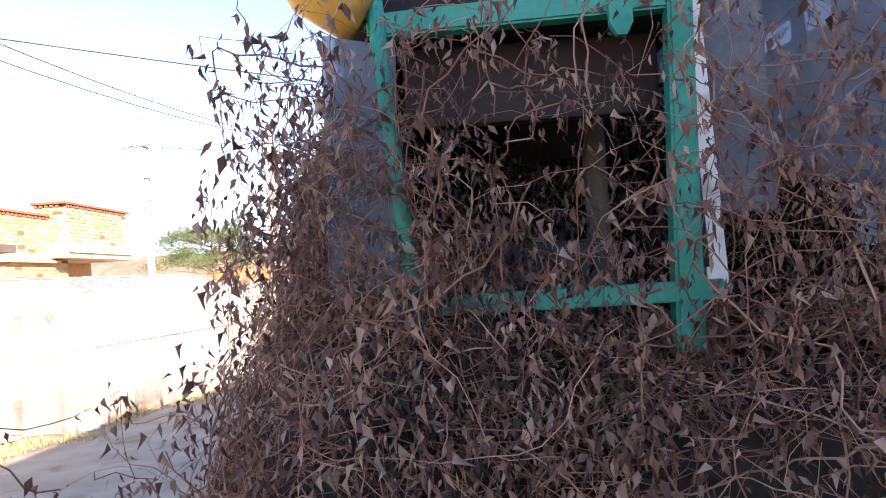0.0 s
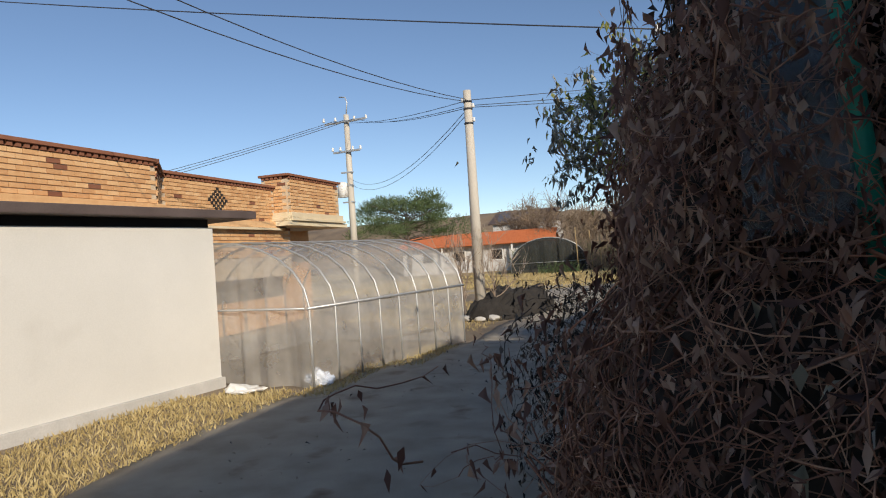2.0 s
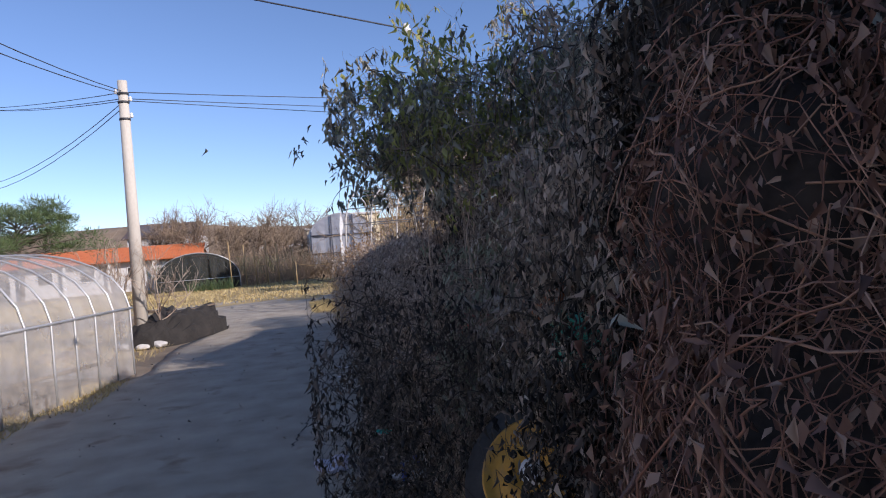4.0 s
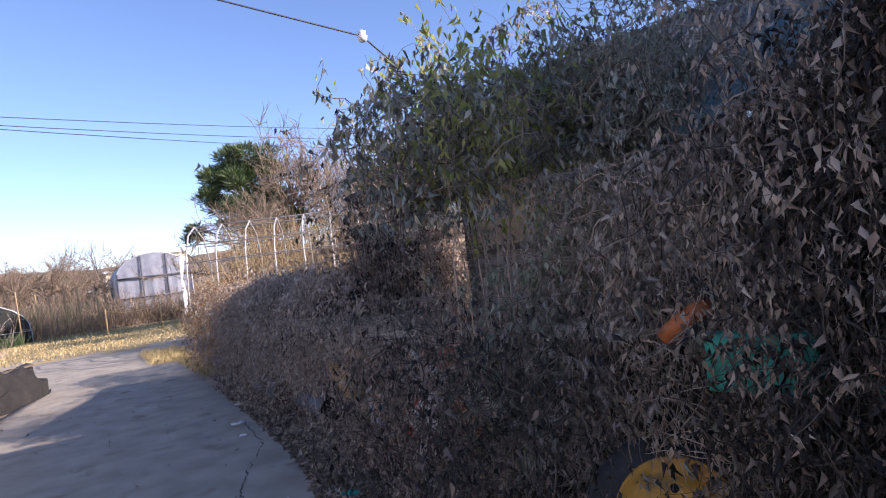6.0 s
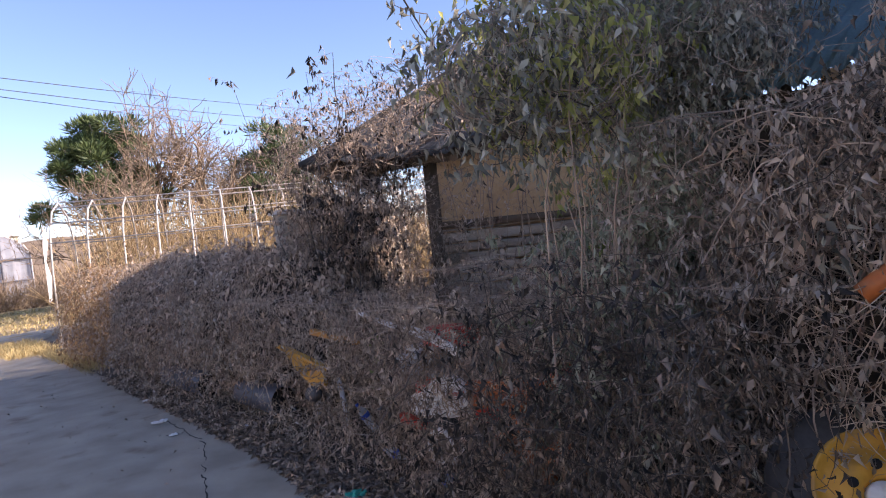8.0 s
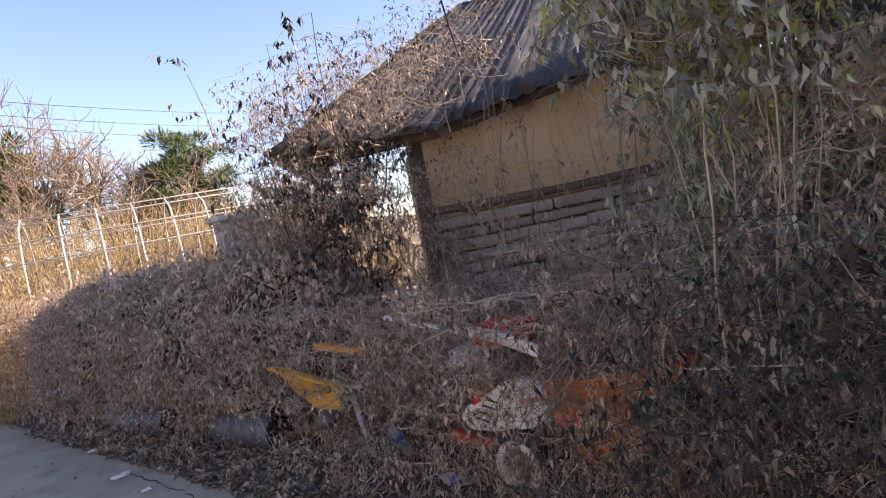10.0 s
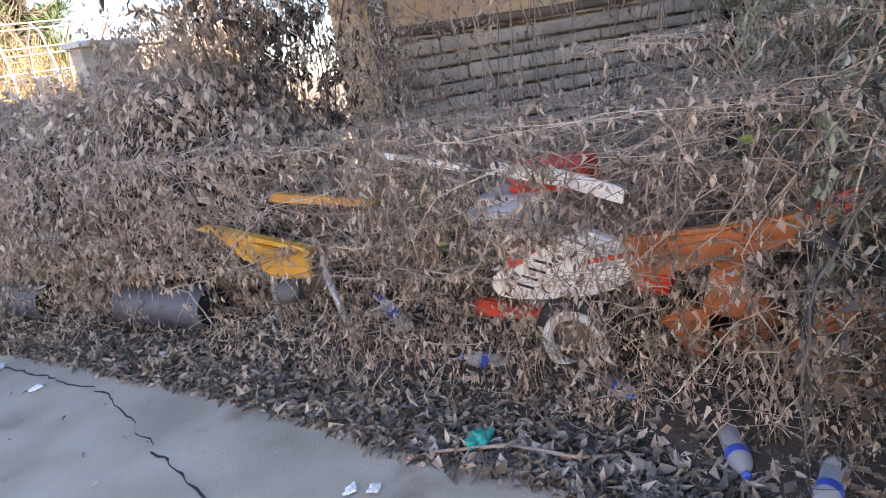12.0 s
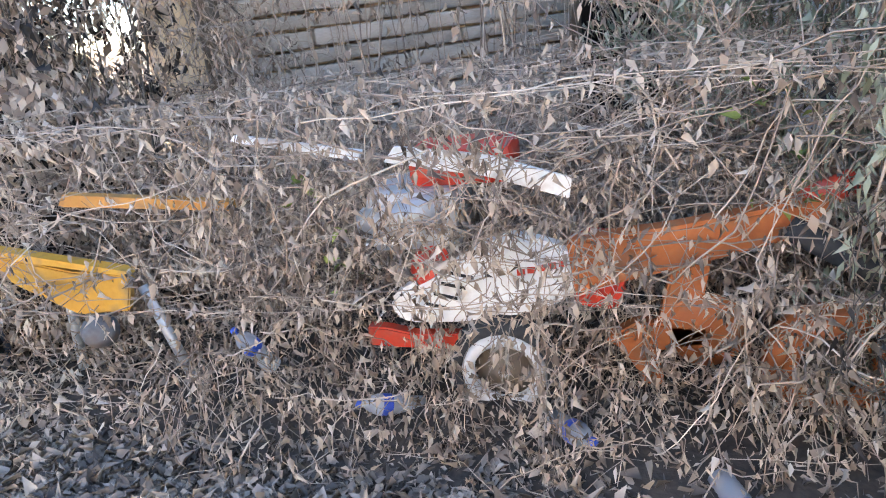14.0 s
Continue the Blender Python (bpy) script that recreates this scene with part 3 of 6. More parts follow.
def build_brick_house():
    house = empty("brick_house", "single-storey orange brick house with a flat parapet roof", "house")
    A0, A1 = (-7.35, 3.0), (-7.2, 8.67)
    R0, R1 = (-8.0, 9.7), (-8.0, 13.3)
    B0, B1, B2 = (-8.3, 13.3), (-7.64, 13.3), (-7.64, 15.8)
    brick_panel(house, A0, A1, 2.52, 3.1)
    brick_panel(house, A1, R0, 2.35, 3.08)
    brick_panel(house, R0, R1, 2.42, 3.12)
    brick_panel(house, B0, B1, 2.62, 3.38)
    brick_panel(house, (-7.64, 13.312), B2, 2.62, 3.38)
    brick_panel(house, (-8.0, 9.7), (-8.0, 13.9), 1.2, 2.3)
    m = wall_frame((-8.6, 2.0), (-8.6, 16.2))
    part("lower_wall", box(14.0, 0.3, 2.4, m=m @ pose(7.1, 0.3, 0)), BRICK, house)
    part("roof_slab", box(8.0, 12.8, 0.12, at=(-12.1, 9.3, 2.3), bevel=0.01), CEMENT, house)
    # copings
    for a, b, z in ((A0, A1, 3.104), (A1, R0, 3.084), (R0, R1, 3.124), (B0, B1, 3.384), (B1, B2, 3.384)):
        ma, ln = wall_frame(a, b), math.hypot(b[0] - a[0], b[1] - a[1])
        part("coping", box(ln + 0.08, 0.34, 0.055, m=ma @ pose(ln / 2, 0.1, z + 0.06), bevel=0.008), BRICK_DARK, house, "dark brown brick coping")
        step = 0.115
        for k in range(int(ln / step)):
            HOUSE_DENTILS.append((house, ma @ pose(step * (k + 0.5), 0.06, z + 0.03)))
    # painted cornices
    for a, b, z in ((A0, A1, 2.37), (R0, R1, 2.28), (B0, B1, 2.48), (B1, B2, 2.48)):
        ma, ln = wall_frame(a, b), math.hypot(b[0] - a[0], b[1] - a[1])
        part("cornice", box(ln + 0.05, 0.4, 0.14, m=ma @ pose(ln / 2, 0.1, z), bevel=0.01), BRICK if z < 2.45 else CORNICE, house, "rendered cornice band")
        part("cornice_lip", box(ln + 0.12, 0.5, 0.05, m=ma @ pose(ln / 2, 0.1, z - 0.054), bevel=0.008), CORNICE, house, "cream painted cornice lip")
    part("soffit", box(1.5, 2.9, 0.1, at=(-8.3, 14.6, 2.32)), CREAM, house)
    return house


BRICK_HOUSE = build_brick_house()


# ---- film greenhouse ----
def film_tunnel(label, m, length, width, side, rise, ribs, film, rail=True, end=True, name="greenhouse", rib_r=0.014):
    """A hooped tunnel along m's y, its near right foot at m's origin, its body towards -x."""
    gh = empty(name, label, "greenhouse")
    gh.matrix_world = m
    prof = [(0, 0), (0.0, side * 0.5), (0.0, side)]
    for k in range(1, 12):
        a = math.pi * k / 12
        prof.append((-width / 2 + width / 2 * math.cos(a), side + rise * math.sin(a)))
    prof += [(-width, side), (-width, 0)]
    bm = bmesh.new()
    ny = int(length / 0.16)
    grid = []
    for j in range(ny + 1):
        y = length * j / ny
        sag = 0.025 * abs(math.sin(math.pi * y / length * (ribs - 1)))
        row = []
        for i, (x, z) in enumerate(prof):
            w = 0.018 * noise.noise(Vector((x * 2, y * 3, z * 4)))
            row.append(bm.verts.new((x * (1 - 0.012 * (sag > 0.01)) + w, y, max(0, z - sag * (1 if z > side else 0) + w))))
        grid.append(row)
    for a, b in zip(grid, grid[1:]):
        for i in range(len(prof) - 1):
            bm.faces.new((a[i], b[i], b[i + 1], a[i + 1])).smooth = True
    skin = part("film", bm, film, gh, "slack milky plastic film")
    if end:
        for y in (0.0, length):
            bm = bmesh.new()
            nx = 60
            cols = []
            for i in range(nx + 1):
                x = -width * i / nx
                u = max(-1, min(1, (x + width / 2) / (width / 2)))
                top = side + rise * math.sqrt(max(0, 1 - u * u))
                fold = 0.13 * noise.noise(Vector((i * 0.17, y, 0.5))) + 0.035 * noise.noise(Vector((i * 0.53, y, 4.5)))
                cols.append([bm.verts.new((x, y + fold * (0.3 + 0.7 * (1 - k / 8)) * (-1 if y == 0 else 1) * (0 if k == 8 else 1), top * k / 8)) for k in range(9)])
            for a, b in zip(cols, cols[1:]):
                for k in range(8):
                    bm.faces.new((a[k], b[k], b[k + 1], a[k + 1])).smooth = True
            part("end_film", bm, film, gh, "pleated hanging end sheet")
    for j in range(ribs):
        y = 0.03 + (length - 0.06) * j / (ribs - 1)
        part("rib", tube([(x + (0.01 if i < 3 else 0), y, z + 0.012) for i, (x, z) in enumerate(prof)], rib_r, 6), STEEL, gh)
    if rail:
        part("side_rail", tube([(0.02, -0.02, side), (0.02, length + 0.02, side)], 0.016, 6), STEEL, gh)
        part("end_rail", tube([(0, -0.04, side), (-width, -0.04, side)], 0.014, 6), STEEL, gh)
    return gh


GREENHOUSE = film_tunnel("low hooped greenhouse of slack milky plastic film", pose(-3.72, 6.98, 0, 0, 0, -12.2), 3.75, 3.0, 0.92, 0.83, 9, FILM)
part("brace", tube([(-0.1, 1.35, 0.36), (-0.12, 3.1, 0.28)], 0.022, 6), TIMBER, GREENHOUSE, "loose dark batten behind the film")


# ---- poles and cables ----
def concrete_pole(label, x, y, top, lean=0.0, r0=0.13, r1=0.085):
    pole = empty("utility_pole", label, "utility pole", "poles along the lane", at=(x, y, -0.05))
    part("shaft", tube([(0, 0, 0), (lean / 2, 0, top / 2), (lean, 0, top + 0.05)], [r0, (r0 + r1) / 2, r1], 16), POLE_MAT, pole)
    return pole


P1 = concrete_pole("weathered concrete utility pole with steel bands beside the lane", -3.57, 14.23, 5.0)
for z in (4.62, 4.78, 4.3):
    part("band", lathe([(0.098, 0), (0.104, 0.004), (0.104, 0.04), (0.098, 0.044)], pose(0, 0, z), 14), WIRE, P1)
for z, dx in ((4.66, 0.12), (4.8, -0.12), (4.35, 0.12)):
    part("insulator", lathe([(0.01, 0), (0.03, 0.01), (0.035, 0.04), (0.02, 0.06), (0.03, 0.08), (0.01, 0.1)], pose(dx, 0, z), 10), WHITE_PAINT, P1)
P2 = concrete_pole("tall concrete utility pole carrying crossarms and a transformer", -15.17, 32.44, 9.3, 0.0, 0.2, 0.14)
for z, w in ((8.9, 2.6), (7.3, 1.7)):
    part("crossarm", box(w, 0.1, 0.1, at=(0, -0.2, z), rz=-8, bevel=0.01), STEEL, P2)
    for dx in (-w * 0.45, -w * 0.2, w * 0.2, w * 0.45):
        part("insulator", lathe([(0.02, 0), (0.07, 0.02), (0.07, 0.08), (0.04, 0.12), (0.07, 0.16), (0.02, 0.22)], pose(dx, -0.2 + dx * 0.14, z + 0.1), 8), WHITE_PAINT, P2)
part("lamp_arm", tube([(0, 0, 9.3), (0.1, 0, 10.0), (0.0, 0, 10.3), (-0.35, 0, 10.35)], 0.035, 6), STEEL, P2)
part("transformer", lathe([(0.05, 0), (0.28, 0.02), (0.28, 0.75), (0.2, 0.82), (0.05, 0.86)], pose(-0.42, -0.1, 4.9), 14), WHITE_PAINT, P2, "pale grey drum transformer")
for z in (4.6, 5.5, 6.2):
    part("bracket", box(0.7, 0.12, 0.08, at=(-0.1, -0.1, z), bevel=0.01), STEEL, P2)


def cable(label, points, sag, r=0.008):
    """A hanging cable through points, with that sag in each span."""
    pts = []
    for a, b in zip(points, points[1:]):
        a, b = Vector(a), Vector(b)
        for k in range(14):
            f = k / 14
            p = a.lerp(b, f)
            p.z -= sag * 4 * f * (1 - f)
            pts.append(p)
    pts.append(Vector(points[-1]))
    ob = part("overhead_cable", tube(pts, r, 5), WIRE)
    tagged(ob, label, "cable", "overhead cables")


for k, (z, dx) in enumerate(((4.78, 0.02), (4.66, 0.0), (4.62, 0.03))):
    cable("thin black overhead cable between two utility poles", [(-15.17 + 0.6 * k - 0.6, 32.2, 8.98), (-3.57 + dx, 14.2, z)], 0.25)
    cable("thin black overhead cable running from the pole across the lane", [(-3.57 + dx, 14.2, z), (22, 33 + 2 * k, 8.9 - 0.25 * k)], 0.3)
    cable("thin black overhead cable running past the brick house", [(-15.17 + 0.6 * k - 0.6, 32.2, 8.98), (-29.6, 19.8, 3.9 - 0.2 * k)], 0.3, 0.014)
for z in (4.85, 4.8):
    cable("thin black overhead cable over the lane to the pole", [(-3.57, 14.2, z - 0.05), (-6.6, 0.4, 5.2 + (z - 4.8) * 8)], 0.5)
for z in (4.6, 4.5):
    cable("thin black stay cable from pole to pole", [(-3.57, 14.2, z), (-15.17, 32.3, 5.6 + (z - 4.5) * 3)], 0.9)
cable("slack black cable to the overgrown house", [(-14, 6.6, 6.6), (0.25, 5.6, 3.05), (2.3, 7.0, 2.75)], 0.1, 0.006)


# ---- clay house behind the thicket ----
HP = (2.087, 7.441)
HD = (0.7044, -0.7098)
HM = wall_frame(HP, (HP[0] + HD[0], HP[1] + HD[1]))      # x along the wall, z up, y into the house


def build_clay_house():
    house = empty("clay_house", "derelict clay-walled farmhouse with a rusty tin roof", "house")
    part("clay_panel", slab([(-0.02, 1.56), (2.5, 1.56), (2.5, 2.66), (1.56, 2.52), (-0.02, 2.2)], 0.18, HM @ pose(0, 0.2, 0, 90, 0, 0)), MUD, house, "cracked ochre clay plaster")
    part("back_wall", box(4.6, 0.12, 2.4, m=HM @ pose(2.3, 2.4, 0)), MUD, house)
    part("side_wall", box(0.14, 2.1, 2.2, m=HM @ pose(0.0, 1.3, 0)), MUD, house)
    part("backing", box(2.7, 0.1, 1.56, m=HM @ pose(1.33, 0.2, 0)), MUD, house)
    part("corner_post", tube([HM @ Vector((2.62, 0.06, 0)), HM @ Vector((2.6, 0.06, 2.66))], 0.075, 10), TIMBER, house, "rough timber post")
    part("left_post", tube([HM @ Vector((-0.08, 0.04, 0)), HM @ Vector((-0.05, 0.04, 2.2))], 0.07, 10), TIMBER, house, "rough timber post")
    part("eaves_beam", tube([HM @ Vector((-0.9, 0.0, 2.16)), HM @ Vector((0.2, 0.0, 2.22)), HM @ Vector((2.8, 0.0, 2.7))], 0.05, 8), TIMBER, house, "dark weathered eaves beam")
    part("sill_beam", tube([HM @ Vector((-0.1, 0.0, 1.56)), HM @ Vector((1.2, -0.01, 1.54)), HM @ Vector((2.6, 0.0, 1.58))], 0.035, 8), TIMBER, house)
    part("door_step", box(0.9, 0.4, 0.12, m=HM @ pose(3.2, 0.1, 0.0), bevel=0.01), TIMBER, house)
    part("door_frame", box(0.09, 0.12, 2.4, m=HM @ pose(3.7, 0.06, 0)), TIMBER, house)
    part("shelf", box(0.9, 0.3, 0.05, m=HM @ pose(3.2, 0.35, 0.62)), TIMBER, house)
    # near-black wall that gives the open doorway its shade
    part("doorway_shade", box(3.0, 0.1, 2.6, m=HM @ pose(4.1, 1.2, 0)), DARK, house)
    part("far_wall", box(1.25, 0.18, 2.6, m=HM @ pose(4.37, 0.12, 0)), MUD, house)
    # unseen side wall, added to keep sunlight out of the doorway
    part("right_wall", box(0.14, 2.3, 2.6, m=HM @ pose(5.07, 1.3, 0)), MUD, house)
    # bedded clay-and-stone courses
    zs, z, r = [], 0.02, random.Random(5)
    while z < 1.5:
        h = r.uniform(0.085, 0.13)
        x = r.uniform(-0.1, 0.0)
        while x < 2.52:
            w = min(r.uniform(0.35, 0.9), 2.56 - x)
            zs.append((x, z, w, min(h, 1.53 - z), r.uniform(-0.015, 0.02), r.uniform(-1.2, 1.2)))
            x += w
        z += h
    for x, z, w, h, dy, tilt in zs:
        if w < 0.05 or h < 0.03:
            continue
        part("course", box(w - 0.008, 0.14, h - 0.016, m=HM @ pose(x + w / 2, 0.08 + dy, z, 0, tilt, 0), bevel=min(0.022, h * 0.25)), LOG, house)
    # hipped corrugated roof: front slope, hip end, rear slope
    def eave(a):
        return 2.2 + 0.17 * max(0.0, a - 0.1) + 0.03 * max(0.0, -a)

    def ripple(a, v, k):
        return 0.017 * math.sin(k * math.tau / 3.2) + 0.035 * noise.noise(Vector((a * 2, v * 3, 2)))

    def sheet(name, point, nx, ny, label=""):
        bm = bmesh.new()
        rows = [[bm.verts.new(HM @ point(i / nx, j / ny, i, j)) for i in range(nx + 1)] for j in range(ny + 1)]
        for a, b in zip(rows, rows[1:]):
            for i in range(nx):
                bm.faces.new((a[i], a[i + 1], b[i + 1], b[i])).smooth = True
        bmesh.ops.solidify(bm, geom=bm.faces[:], thickness=0.006)
        part(name, bm, TIN, house, label)

    def front(u, v, i, j):
        lip = -0.42 - 0.08 * noise.noise(Vector((u * 18, 0, 1))) - (0.1 if i % 9 < 4 and j == 0 else 0)
        left = -1.25 + 2.22 * v
        a = left + (4.85 - left) * u
        return Vector((a, lip + 2.85 * v, eave(a) + 1.65 * v + ripple(a, v, i)))

    def hip(u, v, i, j):
        c = -0.42 + 2.85 * v + u * 3.75 * (1 - v)
        return Vector((-1.25 + 2.22 * v, c, 2.24 + (eave(0.97) + 1.65 - 2.24) * v + ripple(c, v, i)))

    def rear(u, v, i, j):
        left = 0.97 - 2.22 * v
        a = left + (4.85 - left) * u
        return Vector((a, 2.43 + 0.9 * v, eave(a) + 1.65 - 1.3 * v + ripple(a, v, i)))

    sheet("tin_roof", front, 150, 8, "corrugated grey tin roofing with rust stains")
    sheet("hip_roof", hip, 70, 8, "dark rusted tin hip")
    sheet("rear_roof", rear, 60, 5)
    for a in np.arange(-0.9, 4.7, 0.55):
        top = min(2.3, (a + 1.25) / 2.22 * 2.85 - 0.5)
        part("rafter", tube([HM @ Vector((a, -0.34, eave(a) - 0.06)), HM @ Vector((a, top, eave(a) - 0.06 + 1.65 * (top + 0.34) / 2.85))], 0.04, 6), TIMBER, house)


build_clay_house()

# unseen building, added and sized only to shade the start of the walk
SHADE_BLOCK = empty("shade_block", "unseen plain grey block added to shade the lane and yard", "house")
part("wall", box(2.6, 6.4, 4.3, at=(4.3, -2.0, 0)), GREY_WALL, SHADE_BLOCK)
part("roof", box(3.0, 6.8, 0.15, at=(4.3, -2.0, 4.304)), ROOF_EDGE, SHADE_BLOCK)
part("extension", box(2.6, 2.9, 3.95, at=(4.3, 2.66, 0)), GREY_WALL, SHADE_BLOCK)
# added board that blocks the bright gap beside the clay house
part("gap_board", box(0.12, 1.6, 2.8, at=(6.1, 3.9, 0)), TIMBER, SHADE_BLOCK, "dark board added to close the bright gap between the houses")
part("extension_roof", box(3.0, 2.9, 0.15, at=(4.3, 2.86, 3.954)), ROOF_EDGE, SHADE_BLOCK)

# ---- thickets of dead vine ----
A_BLOBS = [(1.6, 1.75, 0.4, 1.65, 0.85, 0.92), (2.6, 1.9, 1.0, 0.8, 0.8, 0.75), (0.5, 1.85, 0.92, 0.6, 0.55, 0.6), (0.24, 2.0, 1.42, 0.2, 0.35, 0.42)]
B_BLOBS = [(0.38, 2.25, 1.7, 0.16, 0.45, 0.72), (0.6, 2.15, 0.7, 0.55, 0.9, 0.8), (0.85, 2.8, 1.15, 0.45, 0.65, 1.0), (1.5, 3.0, 1.2, 0.75, 0.8, 0.9)]
B2_BLOBS = [(0.76, 3.4, 0.72, 0.5, 0.75, 0.9), (0.8, 4.15, 0.3, 0.75, 0.6, 0.62), (0.95, 3.1, 1.3, 0.42, 0.6, 0.75)]
H_BLOBS = [(1.05 - 0.02 * k, 8.4 + 0.95 * k, 0.7, 0.66, 0.95, 0.83 - 0.04 * (k % 2)) for k in range(5)]
H2_BLOBS = [(0.82, 13.5, 0.72, 0.6, 0.7, 0.8), (0.62, 14.4, 0.74, 0.6, 0.65, 0.8), (0.95, 15.0, 0.7, 0.7, 0.5, 0.85), (1.9, 15.3, 0.6, 0.8, 0.5, 0.8), (3.1, 15.2, 0.55, 0.9, 0.5, 0.7)]
thicket("dead brown vines smothering the front of the abandoned harvester", A_BLOBS, 58000, 3000, LEAF_RED, stem_mat=STEM_RED, stem_r=(0.0009, 0.0024), core=0.86, steps=14, step=0.06, size=(0.016, 0.046), runners=300)
# this side of the machine gets the shade-dark leaf and stem colours
thicket("tangled dead vines over the abandoned machine, coloured dark for shade", B_BLOBS, 70000, 2000, LEAF_DARK, stem_mat=STEM_DARK, stem_r=(0.0008, 0.002), core=0.86, green=5000, green_mat=LEAF_MIX, lumps=0.1, size=(0.018, 0.055), runners=130)
thicket("tangled grey-brown dead vines over the green machine", B2_BLOBS, 26000, 1500, LEAF_DEAD, core=0.86, green=6000, green_mat=LEAF_MIX, lumps=0.16, size=(0.022, 0.068), runners=520)
thicket("long hedge-like bank of dead brown vines", H_BLOBS, 62000, 3000, LEAF_DEAD, core=0.86, size=(0.03, 0.085), lite=True, step=0.07, spread=0.07, runners=500)
# golden leaves give the bank's end its sunlit look
thicket("end of the vine bank by the lane's bend, leaves coloured sunlit gold", H2_BLOBS, 22000, 1300, LEAF_SUN_GOLD, core=0, size=(0.03, 0.08), lite=True, step=0.07, inward=0.3, spread=0.07, runners=150)

# ---- hills ----
def hill(label, mid, spread, height, y, depth=60):
    bm = bmesh.new()
    nx, ny, rows = 90, 10, []
    for j in range(ny + 1):
        row = []
        for i in range(nx + 1):
            x = mid + spread * (i / nx - 0.5)
            env = math.sin(math.pi * i / nx) ** 0.6
            h = height * env * math.sin(math.pi * min(1, j / ny + 0.02)) * (1 + 0.25 * noise.noise(Vector((x * 0.02, y * 0.01, 5)))) + 0.9 * noise.noise(Vector((x * 0.35, j * 0.9, y)))
            row.append(bm.verts.new((x, y + depth * j / ny, h if j else -1.0)))
        rows.append(row)
    for a, b in zip(rows, rows[1:]):
        for i in range(nx):
            bm.faces.new((a[i], a[i + 1], b[i + 1], b[i]))
    ob = part("hill", bm, HILL)
    tagged(ob, label, "hill", kind="structure")


hill("low wooded hill in bare brown winter trees", -60, 260, 11, 150)
hill("distant wooded ridge in winter brown", 80, 320, 13, 190)


# ---- trees and far things ----
def branching(base, height, spread, levels, seed, up=0.5, trunk=0.35, per=5, r0=0.02):
    """Paths (n, 6, 3) and radii of a bare branching tree."""
    g = np.random.default_rng(seed)
    lean = g.normal(0, 0.05, 2)
    first = np.array([[base[0] + lean[0] * height * f, base[1] + lean[1] * height * f, base[2] + height * trunk * f] for f in np.linspace(0, 1, 6)])
    paths, radii, cur = [first], [height * r0], [(first, height * trunk, height * r0)]
    for lv in range(levels):
        nxt = []
        for p, ln, r in cur:
            for _ in range(per if lv else per + 2):
                k = g.integers(2 if lv else 3, 6)
                d0 = unit((p[5] - p[0])[None])[0]
                d = unit((d0 * 0.9 + g.normal(0, spread, 3) + np.array([0, 0, up * 0.5]))[None])[0]
                l2 = ln * g.uniform(0.55, 0.95) * (1.15 if lv == 0 else 0.8)
                pts, q = [p[k]], p[k].copy()
                for _ in range(5):
                    d = unit((d + g.normal(0, 0.16, 3) + np.array([0, 0, 0.06 * up]))[None])[0]
                    q = q + d * l2 / 5
                    pts.append(q.copy())
                pts = np.array(pts)
                nxt.append((pts, l2, r * 0.5))
                paths.append(pts)
                radii.append(max(r * 0.5, 0.0016 * height))
        cur = nxt
    return np.array(paths), np.array(radii)


def bare_tree(label, x, y, height, seed, spread=0.5, levels=4, per=4, mat=BUSH, trunk=0.3, r0=0.018):
    tree = empty("bare_tree", label, "tree", "bare winter trees", at=(x, y, -0.05))
    p, r = branching((0, 0, 0), height, spread, levels, seed, trunk=trunk, per=per, r0=r0)
    part("trunk", tube([tuple(v) for v in p[0]], [r[0] * (1 - 0.1 * k) for k in range(6)], 10), BARK, tree)
    part("crown", stems_mesh("crown", p[1:], r[1:], mat), None, tree)
    return tree


def pine_tree(label, x, y, height, width, seed, clumps=26, low=0.45):
    g = np.random.default_rng(seed)
    tree = empty("pine_tree", label, "tree", at=(x, y, -0.05))
    part("trunk", tube([(0, 0, 0), (0.1, 0, height * 0.3), (-0.05, 0.1, height * 0.6), (0, 0, height * 0.95)], [height * 0.025, height * 0.02, height * 0.014, 0.02], 10), BARK, tree)
    at, nn, limbs = [], [], []
    for k in range(clumps):
        f = g.uniform(low, 1.0)
        a, rad = g.uniform(0, math.tau), width / 2 * g.uniform(0.25, 1) * (1.15 - 0.6 * (f - low) / (1 - low))
        c = np.array([rad * math.cos(a), rad * math.sin(a), height * f])
        limbs.append([np.array([0, 0, height * f * 0.85]) * (1 - t) + c * t for t in np.linspace(0, 1, 6)])
        n = 420
        d = unit(g.normal(size=(n, 3)))
        s = np.array([0.28, 0.28, 0.13]) * width / 2.6 * g.uniform(0.7, 1.3)
        at.append(c + d * s * g.uniform(0.2, 1, (n, 1)))
        nn.append(d + np.array([0, 0, 0.7]))
    at, nn = np.concatenate(at), np.concatenate(nn)
    part("crown", leaves_mesh("crown", at, nn, RNG.normal(size=nn.shape), RNG.uniform(0.12, 0.28, len(at)) * height / 5, PINE, True, (0.1, 0.3)), None, tree)
    part("limbs", stems_mesh("limbs", np.array(limbs), np.full(clumps, height * 0.007), BARK), None, tree)
    return tree


